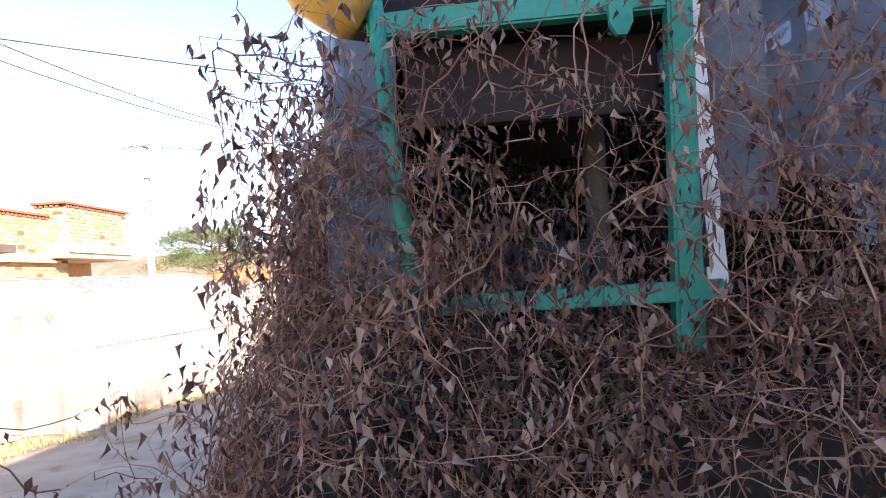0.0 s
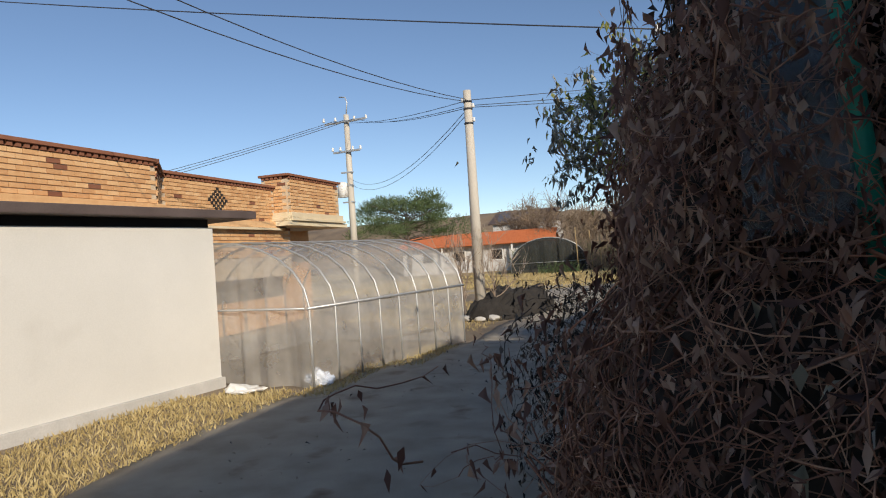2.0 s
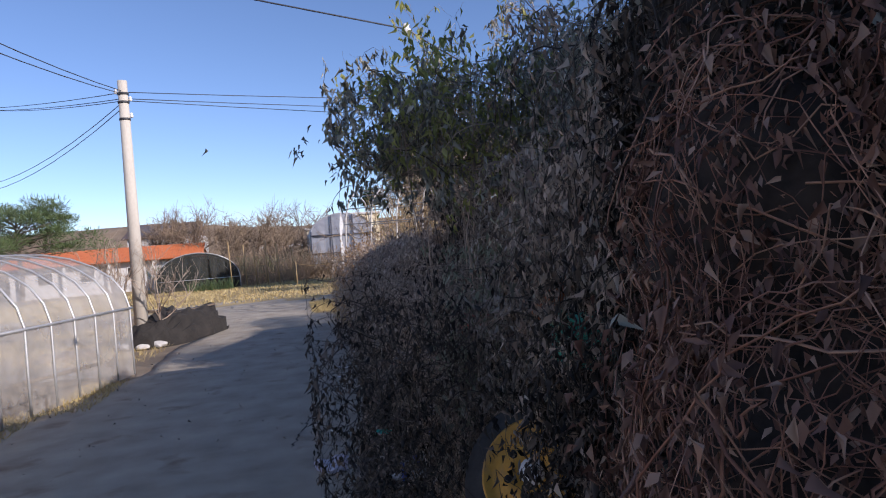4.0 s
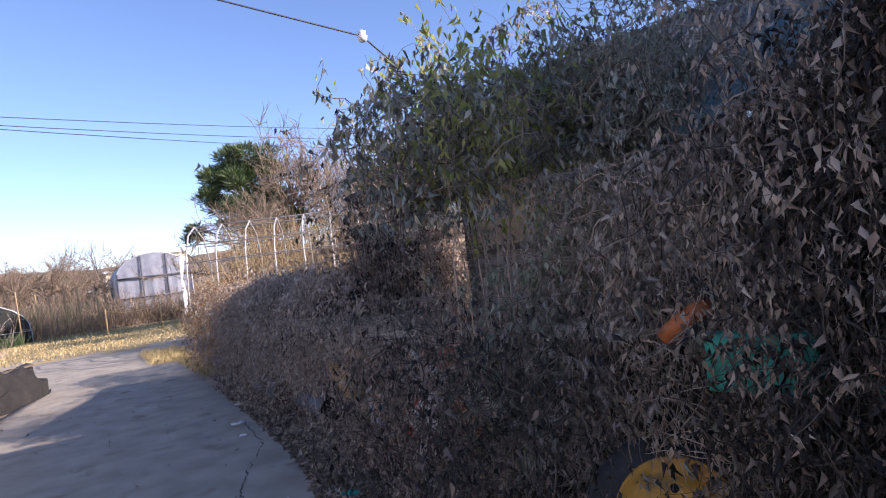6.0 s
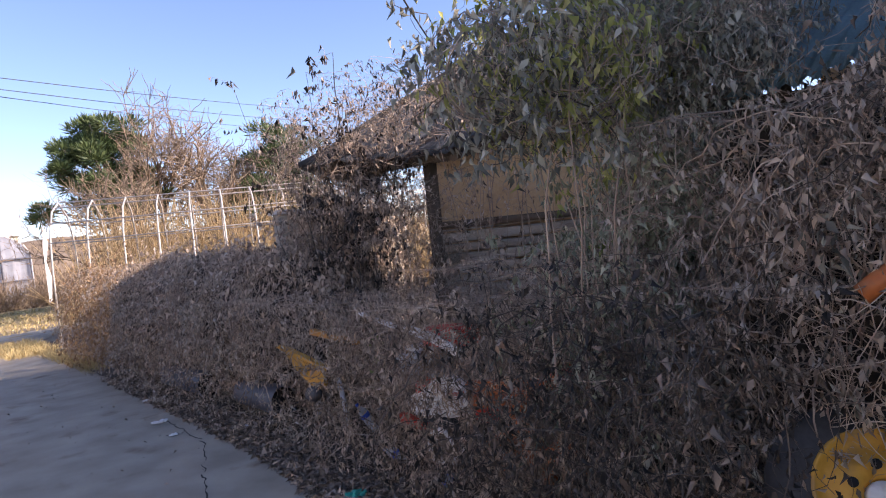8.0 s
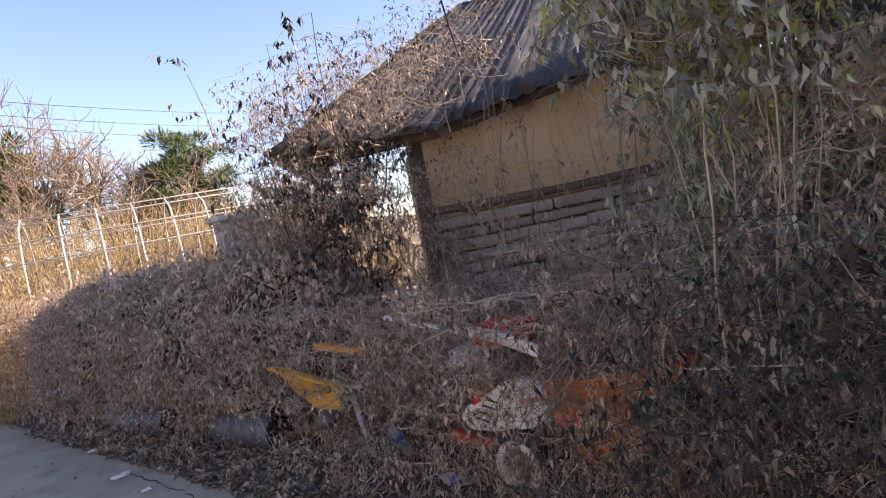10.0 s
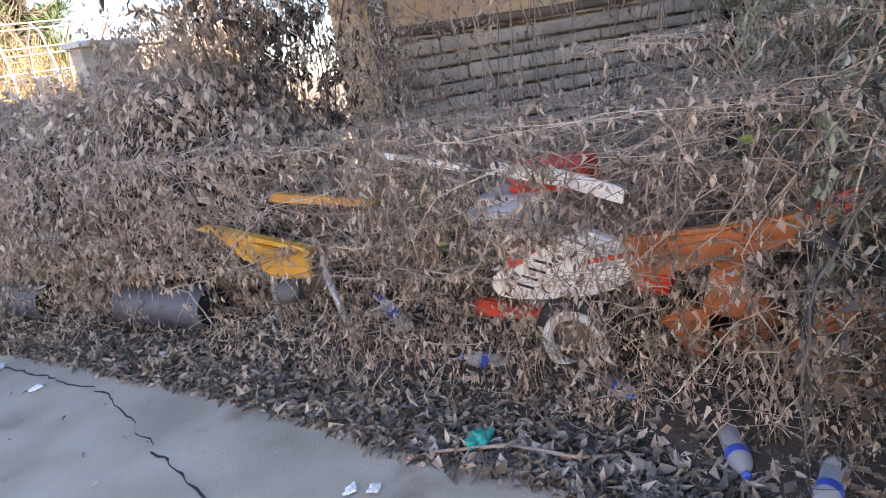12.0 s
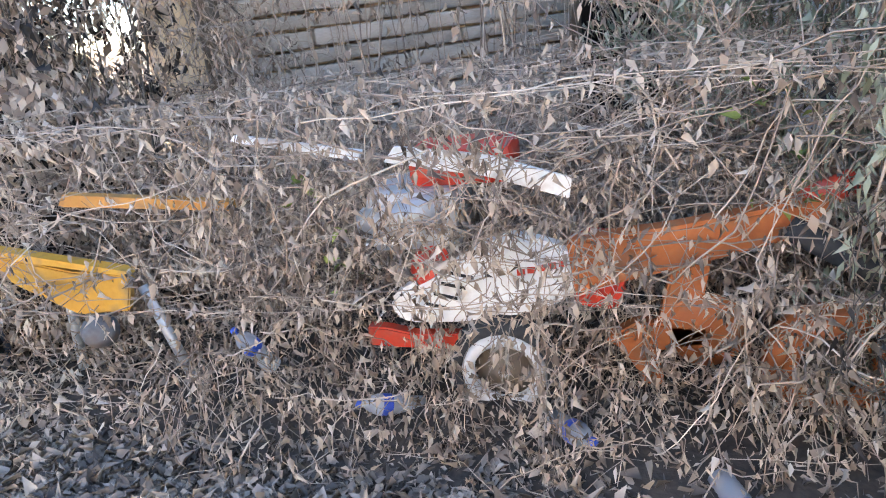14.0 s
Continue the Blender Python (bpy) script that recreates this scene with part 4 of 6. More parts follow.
pine_tree("small spreading green pine in front of the tiled house", -14.2, 38.0, 5.1, 7.6, 3, 60, 0.55)
pine_tree("young green pine beyond the hoop frame", 12.6, 30.0, 7.0, 5.2, 8, 80, 0.3)
pine_tree("dark green pine standing above the reeds", 5.4, 31.0, 7.3, 4.4, 12, 70, 0.5)
for k, (x, y, h) in enumerate(((9.4, 30, 9.6), (7.9, 31, 9.0), (4.0, 27, 5.6), (11.5, 33, 8.4), (-3.0, 62, 6.5), (0.5, 64, 7.5), (-6, 66, 6.5), (14.5, 31, 6.2), (-7.5, 50, 6.2), (-5.6, 48, 5.6), (-3.4, 50, 6.4), (-1.4, 52, 5.8), (-9.5, 53, 6.6), (2.6, 55, 5.2), (17.5, 33, 6.0), (20.5, 32, 5.6), (23.5, 31, 5.8))):
    bare_tree("leafless tree with a fine brown twig crown", x, y, h, 40 + k, 0.8, 3 if y > 45 else 4, 9 if y > 45 else 6, trunk=0.36)
for k, (x, y, h) in enumerate(((-3.85, 13.95, 2.6), (-3.2, 14.0, 2.3))):
    bare_tree("leafless grey shrub at the foot of the utility pole", x, y, h, 70 + k, 0.45, 3, 5, STEM, 0.36, 0.012)
bare_tree("small pruned leafless fruit tree", -4.6, 16.3, 1.5, 81, 0.5, 3, 4, STEM, 0.2, 0.015)


def brush(label, boxes, n, height, mat, name="brush", r=0.012, lean=0.35):
    """Upright dry stems or twigs over rectangles (x0, y0, x1, y1)."""
    a = np.array(boxes, float)
    area = (a[:, 2] - a[:, 0]) * (a[:, 3] - a[:, 1])
    k = RNG.choice(len(a), n, p=area / area.sum())
    base = np.stack([RNG.uniform(a[k, 0], a[k, 2]), RNG.uniform(a[k, 1], a[k, 3]), np.zeros(n)], 1)
    d = unit(np.stack([RNG.normal(0, lean, n), RNG.normal(0, lean, n), np.ones(n)], 1))
    h = RNG.uniform(0.35, 1, n) * height
    f = np.linspace(0, 1, 6)
    paths = base[:, None] + d[:, None] * (h[:, None] * f[None])[..., None]
    paths[:, 1:] += RNG.normal(0, 0.03, paths[:, 1:].shape) * height / 2
    paths[:, :, 2] = np.maximum(paths[:, :, 2], 0)
    ob = new(name, stems_mesh(name, paths, RNG.uniform(0.4, 1, n) * r, mat))
    return tagged(ob, label, "shrubs", kind="stuff")


brush("tall dry tan reeds behind the hoop frame", [(2.2, 19.0, 9, 21.5)], 2200, 3.4, REED, "reeds", 0.014, 0.2)
brush("golden dry weeds grown through the hoop frame", [(1.6, 17.3, 7.5, 19.4), (7.0, 15.6, 10.5, 18.0)], 3400, 2.3, REED, "weeds", 0.01, 0.5)
brush("brown winter scrub at the far side of the field", [(-22, 48, 30, 60)], 7000, 2.6, BUSH, "scrub", 0.03, 0.5)
# dark-coloured stems stand in for the shade along the bank
brush("dark green stems added as the bank's band of shade", [(-9, 45.5, 3, 47.5)], 2600, 1.9, PINE, "scrub", 0.03, 0.6)
brush("brown scrub on the bank below the far greenhouse", [(-1, 42, 9, 44)], 1800, 2.1, BUSH, "scrub", 0.02, 0.5)
brush("brown orchard twigs by the field", [(-5.5, 40, 0, 46)], 900, 2.6, BUSH, "scrub", 0.015, 0.4)
brush("green leek tufts at the field's edge", [(-6.2, 37.0, -3.9, 37.8)], 260, 0.7, PINE, "leeks", 0.02, 0.3)

# hoop frame
FRAME = empty("hoop_frame", "rusty bare steel hoops of an abandoned greenhouse", "greenhouse frame", at=(0.6, 17.4, 0), rz=-22)
for k in range(14):
    x = 0.66 * k
    part("hoop", tube([(x, 0, 0), (x, 0.05, 1.6), (x, 0.2, 2.3), (x, 0.6, 2.8), (x, 1.3, 3.05), (x, 2.1, 2.8), (x, 2.55, 2.2), (x, 2.7, 0)], 0.02, 6), OLD_STEEL, FRAME)
for z, y in ((2.9, 0.85), (2.55, 0.35), (2.15, 0.16), (3.05, 1.3), (2.6, 2.3), (2.2, 2.55)):
    part("purlin", tube([(-0.05, y, z), (8.7, y, z + 0.02)], 0.013, 6), OLD_STEEL, FRAME)
part("torn_film", slab([(0, 0), (0.05, 0.05), (0.09, 0.5), (0.03, 0.8), (0.1, 1.15), (0.05, 1.5), (0.0, 1.1)], 0.01, pose(-0.1, -0.05, 1.0, 90, 0, 20)), WHITE_PAINT, FRAME, "torn strip of white film")

# far buildings
FAR_TUNNEL = film_tunnel("distant grey-white film greenhouse on a bank", pose(4.7, 45, 0, 0, 0, 0), 9, 4.2, 2.7, 1.4, 6, film_material("old_grey_film", (0.5, 0.52, 0.58), 0.8, 0.4), name="greenhouse", rib_r=0.04)
for x in (-0.05, -1.4, -2.8, -4.15):
    part("end_post", tube([(x, -0.12, 0), (x, -0.12, 2.7 + 1.38 * math.sqrt(max(0, 1 - ((x + 2.1) / 2.1) ** 2)))], 0.05, 6), PIPE_MAT, FAR_TUNNEL)
for z in (1.5, 2.7):
    part("end_bar", tube([(0, -0.14, z), (-4.2, -0.14, z)], 0.05, 6), PIPE_MAT, FAR_TUNNEL)
film_tunnel("dark-netted tunnel greenhouse beside the field", pose(-3.7, 39.5, 0, 0, 0, 8), 7, 4.4, 0.6, 1.45, 8, FILM_DARK, name="greenhouse", rib_r=0.03)


def tiled_house():
    h = empty("tiled_house", "low grey house with an orange tiled roof", "house", at=(-12.4, 47, 0), rz=3)
    part("wall", box(11.2, 5, 2.1, at=(0, 2.5, 0)), GREY_WALL, h)
    bm = bmesh.new()
    for j in range(12):
        for i in range(58):
            x = -5.9 + 0.203 * (i + 0.5)
            v0 = j / 12
            p = pose(x, -0.5 + 3.0 * v0, 2.0 + 0.95 * v0, 17, 0, 0)
            box(0.19, 0.28, 0.05, bm=bm, m=p)
    part("roof_tiles", bm, ROOF_TILE, h, "orange clay tiles")
    part("roof", slab([(-6, 0), (6, 0), (5.6, 3.3), (-5.6, 3.3)], 0.06, pose(0, -0.55, 1.92, 17.5, 0, 0)), ROOF_TILE, h)
    part("rear_roof", slab([(-6, 0), (6, 0), (5.6, 3.3), (-5.6, 3.3)], 0.06, pose(0, 5.6, 1.9, 162.5, 0, 0)), ROOF_TILE, h)
    for x in (-3.6, -1.2, 1.6, 4.0):
        w = part("window", box(0.95, 0.06, 0.85, at=(x, -0.02, 0.8), bevel=0.01), WHITE_PAINT, h, "white-framed window")
        part("pane", box(0.8, 0.04, 0.7, at=(x, -0.05, 0.87)), DARK, w)
    for x in (-4.8, -2.4, 0.2, 2.8, 5.2):
        part("post", box(0.12, 0.12, 2.05, at=(x, -0.45, 0)), WHITE_PAINT, h)


tiled_house()
FARH = empty("village_house", "distant grey house with a dark solar-panelled roof", "house", at=(-11.5, 62, 0))
part("wall", box(6, 5, 4.0, at=(0, 2.5, 0)), GREY_WALL, FARH)
part("roof", slab([(-3.4, 0), (3.4, 0), (3.0, 3.2), (-3.0, 3.2)], 0.12, pose(0, -0.3, 3.95, 24, 0, 0)), ROOF_EDGE, FARH, "dark panelled roof")
part("solar_panels", slab([(-2.6, 0.3), (0.6, 0.3), (0.6, 2.6), (-2.6, 2.6)], 0.05, pose(0, -0.36, 4.09, 24, 0, 0)), PIPE_MAT, FARH)
for k, (x, y, w, z) in enumerate(((3.0, 75, 4, 4.2), (-1.5, 68, 5, 2.4), (8, 90, 6, 6.5), (2.2, 58, 3.0, 1.6))):
    f = empty("village_house", "small distant pale village house", "house", "far village houses", at=(x, y, 0))
    part("wall", box(w, 3, z, at=(0, 1.5, 0)), CREAM, f)
    part("roof", box(w + 0.5, 3.6, 0.25, at=(0, 1.5, z + 0.004), bevel=0.05), TEAL if k == 3 else GREY_WALL, f)
    for i in range(2):
        part("window", box(0.8, 0.06, 0.8, at=((i - 0.5) * w * 0.5, -0.032, z * 0.45)), DARK, f)

# trellis by the field
TRELLIS = empty("garden_trellis", "thin wooden stakes and strings of a garden trellis", "trellis", at=(-4.0, 38, 0))
for k, x in enumerate((0.0, 0.75, 1.3, 1.9, 2.5, 3.3)):
    part("stake", tube([(x, 0.3 * (k % 2), 0), (x - 0.08, 0.3 * (k % 2), 2.5 - 0.2 * (k % 3))], 0.03, 6), REED, TRELLIS)
for z in (0.7, 1.2, 1.7):
    part("string", tube([(0, 0, z), (1.6, 0.1, z - 0.05), (3.3, 0, z)], 0.008, 4), REED, TRELLIS)
ROPE = empty("rope_fence", "low stakes joined by a slack rope", "fence", at=(-0.6, 34, 0))
for x in (0, 2.2):
    part("stake", tube([(x, 0, 0), (x, 0, 1.2)], 0.03, 6), REED, ROPE)
part("rope", tube([(0, 0, 1.1), (0.7, 0, 0.95), (1.5, 0, 0.95), (2.2, 0, 1.1)], 0.012, 5), REED, ROPE)


def soil_heap():
    bm = bmesh.new()
    g = bmesh.ops.create_icosphere(bm, subdivisions=4, radius=1, matrix=Matrix.Translation((-3.05, 15.0, -0.02)) @ Matrix.Rotation(radians(-22), 4, "Z") @ Matrix.Diagonal((0.66, 1.5, 0.6, 1)))
    for v in g["verts"]:
        v.co += Vector((0.5, 0.5, 0.6)) * 0.22 * noise.noise(v.co * 2.2) + Vector((0.05, 0.05, 0.2)) * noise.noise(v.co * 6)
        v.co.z = max(v.co.z, -0.03)
    ob = part("soil_heap", bm, material("black_soil", [(0.3, (0.01, 0.009, 0.008)), (0.7, (0.035, 0.03, 0.026))], 5, 0.95, bump=1.0, fine=30))
    tagged(ob, "heap of black soil and rotten boards beside the lane", "soil heap")


soil_heap()
for k, (x, y, z, a, t) in enumerate(((-3.2, 14.8, 0.52, 40, 12), (-2.9, 15.3, 0.5, 15, -8), (-3.35, 15.4, 0.5, 60, 5))):
    ob = part("rotten_board", box(1.1, 0.16, 0.03, m=pose(x, y, z, 0, t, a), bevel=0.004), TIMBER)
    tagged(ob, "weathered grey board lying on the soil heap", "board", "boards on the soil heap")
for k, (x, y, r) in enumerate(((-3.75, 13.75, 0.13), (-3.45, 13.65, 0.1), (-3.2, 13.75, 0.12), (-3.9, 14.0, 0.1), (-3.05, 14.0, 0.08))):
    bm = bmesh.new()
    g = bmesh.ops.create_icosphere(bm, subdivisions=2, radius=r, matrix=Matrix.Translation((x, y, r * 0.35)) @ Matrix.Diagonal((1.2, 0.9, 0.6, 1)))
    for v in g["verts"]:
        v.co += (v.co - Vector((x, y, r * 0.3))) * 0.35 * noise.noise(v.co * 9)
    tagged(part("stone", bm, CEMENT), "pale rough stone at the foot of the pole", "stone", "stones round the pole")
part("plank_stack", box(0.9, 0.5, 0.12, at=(-4.5, 13.2, 0), rz=10, bevel=0.01), TIMBER)
tagged(bpy.data.objects["plank_stack"], "short stack of weathered planks on the ground", "planks")


# ---- the abandoned harvester at the start ----
def harvester():
    h = empty("harvester", "abandoned green-framed harvester cab swallowed by vines", "farm machine")
    y = 1.6
    part("cab_post", tube([(0.42, y - 0.02, 2.2), (0.45, y - 0.02, 1.75), (0.5, y - 0.02, 1.2)], 0.022, 8), GREEN_PAINT, h)
    part("cab_post", slab([(-0.035, 0), (0.035, 0), (0.02, 1.0), (-0.04, 1.0)], 0.06, pose(1.135, y + 0.03, 1.25, 90, 3, 0), bevel=0.008), GREEN_PAINT, h)
    part("roof_rail", slab([(0.40, 2.07), (1.15, 2.09), (1.15, 2.16), (0.40, 2.13)], 0.05, pose(0, y + 0.03, 0, 90, 0, 0), bevel=0.006), GREEN_PAINT, h)
    part("hinge_lug", slab([(-0.028, 0), (0.028, 0), (0.028, -0.07), (0.012, -0.1), (-0.012, -0.1), (-0.028, -0.07)], 0.02, pose(1.02, y - 0.03, 2.12, 90, 0, 0)), GREEN_PAINT, h)
    part("sill_rail", box(0.75, 0.05, 0.05, at=(0.85, y, 1.37), bevel=0.006), GREEN_PAINT, h)
    part("rear_post", tube([(1.12, y + 0.9, 2.1), (1.14, y + 0.9, 1.2)], 0.025, 8), GREEN_PAINT, h)
    # inner panel and cab roof are near-black, holding the cab's shade in their colour
    part("rear_panel", box(0.75, 0.04, 0.3, at=(0.8, y + 0.75, 1.86)), DARK, h, "inner panel coloured near-black for the cab's shade")
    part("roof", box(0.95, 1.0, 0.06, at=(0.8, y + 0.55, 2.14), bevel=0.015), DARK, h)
    # brown board, its colour lowered further for the shaded cab
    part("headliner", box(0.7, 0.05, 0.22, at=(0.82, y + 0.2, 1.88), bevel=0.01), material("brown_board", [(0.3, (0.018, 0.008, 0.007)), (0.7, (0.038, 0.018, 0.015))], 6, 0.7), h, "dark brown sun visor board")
    part("seat", box(0.45, 0.4, 0.5, at=(0.85, y + 0.5, 1.05), bevel=0.05), RUBBER, h, "black torn seat")
    part("engine_deck", box(1.7, 1.2, 0.9, at=(1.2, y + 0.55, 0.15), bevel=0.04), GREEN_PAINT, h)
    part("side_window", slab([(0, 0), (0.18, 0.02), (0.2, 0.62), (0.02, 0.66)], 0.01, pose(0.27, y - 0.02, 1.42, 90, 0, 0)), film_material("dusty_pane", (0.22, 0.27, 0.32), 0.6, 0.2), h, "dusty cab side window")
    part("yellow_cowl", lathe([(0.0, 0), (0.14, 0.01), (0.17, 0.06), (0.17, 0.3), (0.13, 0.36)], pose(0.4, y + 0.02, 2.14, 0, -60, 20) @ Matrix.Diagonal((0.5, 0.5, 0.55, 1)), 18), YELLOW_PAINT, h, "yellow rounded cowl")
    part("door_edge", slab([(0, 0), (0.05, 0), (0.03, 0.85), (-0.02, 0.85)], 0.03, pose(1.19, y + 0.02, 1.4, 90, 0, 0)), WHITE_PAINT, h, "chipped white strip")
    part("door_seal", tube([(1.185, y - 0.01, 1.45), (1.165, y - 0.01, 2.2)], 0.012, 6), RUBBER, h)
    part("side_panel", box(0.16, 0.03, 0.62, at=(1.31, y + 0.04, 1.58), bevel=0.01), TIN, h, "grey sheet panel")
    bm = bmesh.new()
    rows = [[bm.verts.new((1.4 + 0.95 * i / 24, y + 0.15 + 0.05 * noise.noise(Vector((i * 0.3, j * 0.3, 2))) + 0.35 * j / 16, 1.72 + 0.8 * j / 16 - 0.012 * i * (1 - j / 16) + 0.03 * noise.noise(Vector((i * 0.5, j * 0.2, 8))))) for i in range(25)] for j in range(17)]
    for r0, r1 in zip(rows, rows[1:]):
        for i in range(24):
            bm.faces.new((r0[i], r0[i + 1], r1[i + 1], r1[i])).smooth = True
    bmesh.ops.solidify(bm, geom=bm.faces[:], thickness=0.004)
    part("tarpaulin", bm, film_material("grey_tarpaulin", (0.3, 0.33, 0.38), 0.9, 0.3), h, "wrinkled grey plastic tarpaulin")


harvester()


def sheet_roof():
    """Corrugated faded teal sheeting leaning over the machine."""
    ob = empty("sheet_roof", "faded teal corrugated sheets leaning over the machine", "roofing")
    a, b = Vector((0.78, 1.95, 2.12)), Vector((1.05, 4.15, 1.95))
    c = Vector((2.5, 1.9, 3.1))
    for k in range(3):
        bm = bmesh.new()
        rows = []
        for j in range(7):
            row = []
            for i in range(41):
                u = (k + i / 40 * 1.04) / 3
                p = a.lerp(b, u) + (c - a) * (j / 6)
                p.z += 0.016 * math.sin(i * math.tau / 5) + 0.02 * k * 0.3 + 0.04 * noise.noise(p * 2) - (0.02 if j == 0 else 0)
                row.append(bm.verts.new(p))
            rows.append(row)
        for r0, r1 in zip(rows, rows[1:]):
            for i in range(40):
                bm.faces.new((r0[i], r0[i + 1], r1[i + 1], r1[i])).smooth = True
        bmesh.ops.solidify(bm, geom=bm.faces[:], thickness=0.004)
        part("corrugated_sheet", bm, TEAL, ob)
    for u in (0.1, 0.9):
        p = a.lerp(b, u)
        part("prop", tube([(p.x + 0.25, p.y, 0), (p.x + 0.25, p.y, p.z + 0.1)], 0.04, 8), TIMBER, ob)
        q = p + (c - a) * 0.95
        part("prop", tube([(q.x, q.y, 0), (q.x, q.y, q.z - 0.02)], 0.04, 8), TIMBER, ob)


sheet_roof()


# ---- yellow wheel, tube and green hood beside the lane ----
def yellow_wheel():
    w = empty("steel_wheel", "yellow steel wheel disc with bolt holes in the vines", "wheel")
    m = pose(0.2, 3.36, 0.5, 0, -55, 42)
    bm = lathe([(0.06, 0.02), (0.07, 0.05), (0.12, 0.06), (0.15, 0.03), (0.19, 0.035), (0.205, 0.06), (0.215, 0.06), (0.215, -0.1), (0.05, -0.1)], m, 32)
    part("disc", bm, YELLOW_PAINT, w)
    part("hub", lathe([(0.01, 0.05), (0.05, 0.055), (0.055, 0.03), (0.055, -0.02)], m, 16), WHITE_PAINT, w, "pale worn hub")
    # raised near-black discs stand in for the shade in the bolt holes
    for k in range(6):
        a = k * math.tau / 6
        part("bolt_hole", lathe([(0.004, 0.058), (0.016, 0.0585), (0.016, 0.02)], m @ pose(0.1 * math.cos(a), 0.1 * math.sin(a), 0.006), 10), DARK, w)
    part("tyre", lathe([(0.215, -0.1), (0.3, -0.09), (0.33, -0.05), (0.33, 0.0), (0.3, 0.04), (0.216, 0.055)], m, 32, caps=False), RUBBER, w)


yellow_wheel()
t1 = part("exhaust_pipe", tube([(0.34, 3.22, 1.26), (0.3, 3.32, 1.19), (0.27, 3.38, 1.14)], [0.036, 0.038, 0.036], 16), ORANGE_PAINT)
tagged(t1, "rusty orange exhaust pipe sticking out of the vines", "pipe")
t2 = part("machine_hood", box(0.3, 0.36, 0.2, m=pose(0.4, 3.04, 0.96, 0, 6, 12), bevel=0.03), GREEN_PAINT)
tagged(t2, "green machine hood half hidden by vines", "machine hood")
t3 = part("green_machine", box(0.7, 1.4, 0.85, m=pose(0.98, 3.1, 0.05, 0, 0, 10), bevel=0.05), GREEN_PAINT)
tagged(t3, "dark green machine body buried under dead vines", "machine body")


# ---- walk-behind tiller ----
def tiller():
    t = empty("tiller", "abandoned walk-behind tiller, white chain case, faded orange paint", "tiller", at=(0.48, -0.05, 0))

    def plate(name, pts, mat, x0, thick, label="", bevel=0.006, parent=None):
        # pts: (y, z) outline seen from the lane
        return part(name, slab(pts, thick, Matrix.Translation((x0, 0, 0)) @ Matrix(((0, 0, 1, 0), (1, 0, 0, 0), (0, 1, 0, 0), (0, 0, 0, 1))), bevel=bevel), mat, parent or t, label)
    case = plate("chain_case", [(6.17, 0.36), (6.18, 0.42), (6.14, 0.455), (5.98, 0.53), (5.86, 0.6), (5.74, 0.63), (5.6, 0.58), (5.57, 0.47), (5.62, 0.4), (5.75, 0.36), (5.95, 0.335), (6.12, 0.335)], WHITE_PAINT, -0.02, 0.07, "white chain case with slots", 0.014)
    # near-black bars on the case stand in for shaded slots
    for k in range(4):
        part("slot", slab([(0, 0), (0.075, 0.02), (0.075, 0.03), (0, 0.01)], 0.004, pose(-0.025, 6.03 - 0.0 * k, 0.385 + 0.035 * k, 90, 0, 90) @ pose(-0.03 * k - 0.05, 0, 0)), DARK, case)
    for k in range(5):
        part("letter_bar", box(0.004, 0.024, 0.02, at=(-0.024, 5.74 - 0.032 * k, 0.5 + 0.006 * k)), RED_PAINT, case)
    part("engine", box(0.3, 0.3, 0.2, at=(0.18, 6.08, 0.57), bevel=0.03), STEEL, t, "dull silver engine block")
    for k in range(6):
        part("cooling_fin", box(0.26, 0.27, 0.008, at=(0.16, 6.12, 0.6 + 0.022 * k), rz=3), WHITE_PAINT, t)
    part("muffler", tube([(0.02, 6.24, 0.67), (0.02, 5.98, 0.72)], 0.05, 14), STEEL, t, "dented bright muffler")
    part("engine_cap", lathe([(0.02, 0.035), (0.05, 0.035), (0.075, 0.02), (0.085, -0.01), (0.085, -0.06)], pose(0.03, 6.02, 0.51, 0, -78, 12), 16), RED_PAINT, t, "red starter cover")
    part("fuel_tank", box(0.24, 0.34, 0.13, at=(0.2, 5.92, 0.76), bevel=0.04), RED_PAINT, t, "red fuel tank")
    plate("front_bar", [(6.27, 0.26), (6.27, 0.33), (6.2, 0.325), (6.1, 0.3), (5.88, 0.3), (5.86, 0.25), (6.05, 0.245)], RED_PAINT, -0.03, 0.05, "bright red front bar")
    part("gear_case", box(0.14, 0.16, 0.24, m=pose(0.07, 5.52, 0.36, 8, 0, 0), bevel=0.045), RED_PAINT, t)
    plate("handle_frame", [(5.58, 0.42), (5.6, 0.6), (5.3, 0.63), (5.05, 0.67), (4.9, 0.72), (4.86, 0.69), (4.98, 0.58), (5.2, 0.52), (5.45, 0.46)], ORANGE_PAINT, -0.02, 0.08, "sun-faded orange handle frame", 0.012)
    part("handle_end", tube([(0.02, 4.95, 0.68), (0.02, 4.83, 0.73)], 0.035, 12), RED_PAINT, t, "faded red handle end")
    plate("rear_strut", [(5.38, 0.1), (5.44, 0.22), (5.5, 0.26), (5.4, 0.32), (5.2, 0.3), (5.18, 0.24), (5.34, 0.22), (5.32, 0.1)], ORANGE_PAINT, 0.0, 0.06, "orange bracket", 0.008)
    plate("upright", [(5.34, 0.3), (5.28, 0.55), (5.18, 0.55), (5.22, 0.3)], ORANGE_PAINT, 0.02, 0.05, "", 0.008)
    m = Matrix.Translation((0.03, 5.2, 0.28)) @ Matrix.Rotation(radians(90), 4, "Y")
    part("pulley", lathe([(0.03, -0.03), (0.11, -0.03), (0.12, 0.0), (0.11, 0.03), (0.03, 0.03)], m, 24), ORANGE_PAINT, t, "round orange pulley")
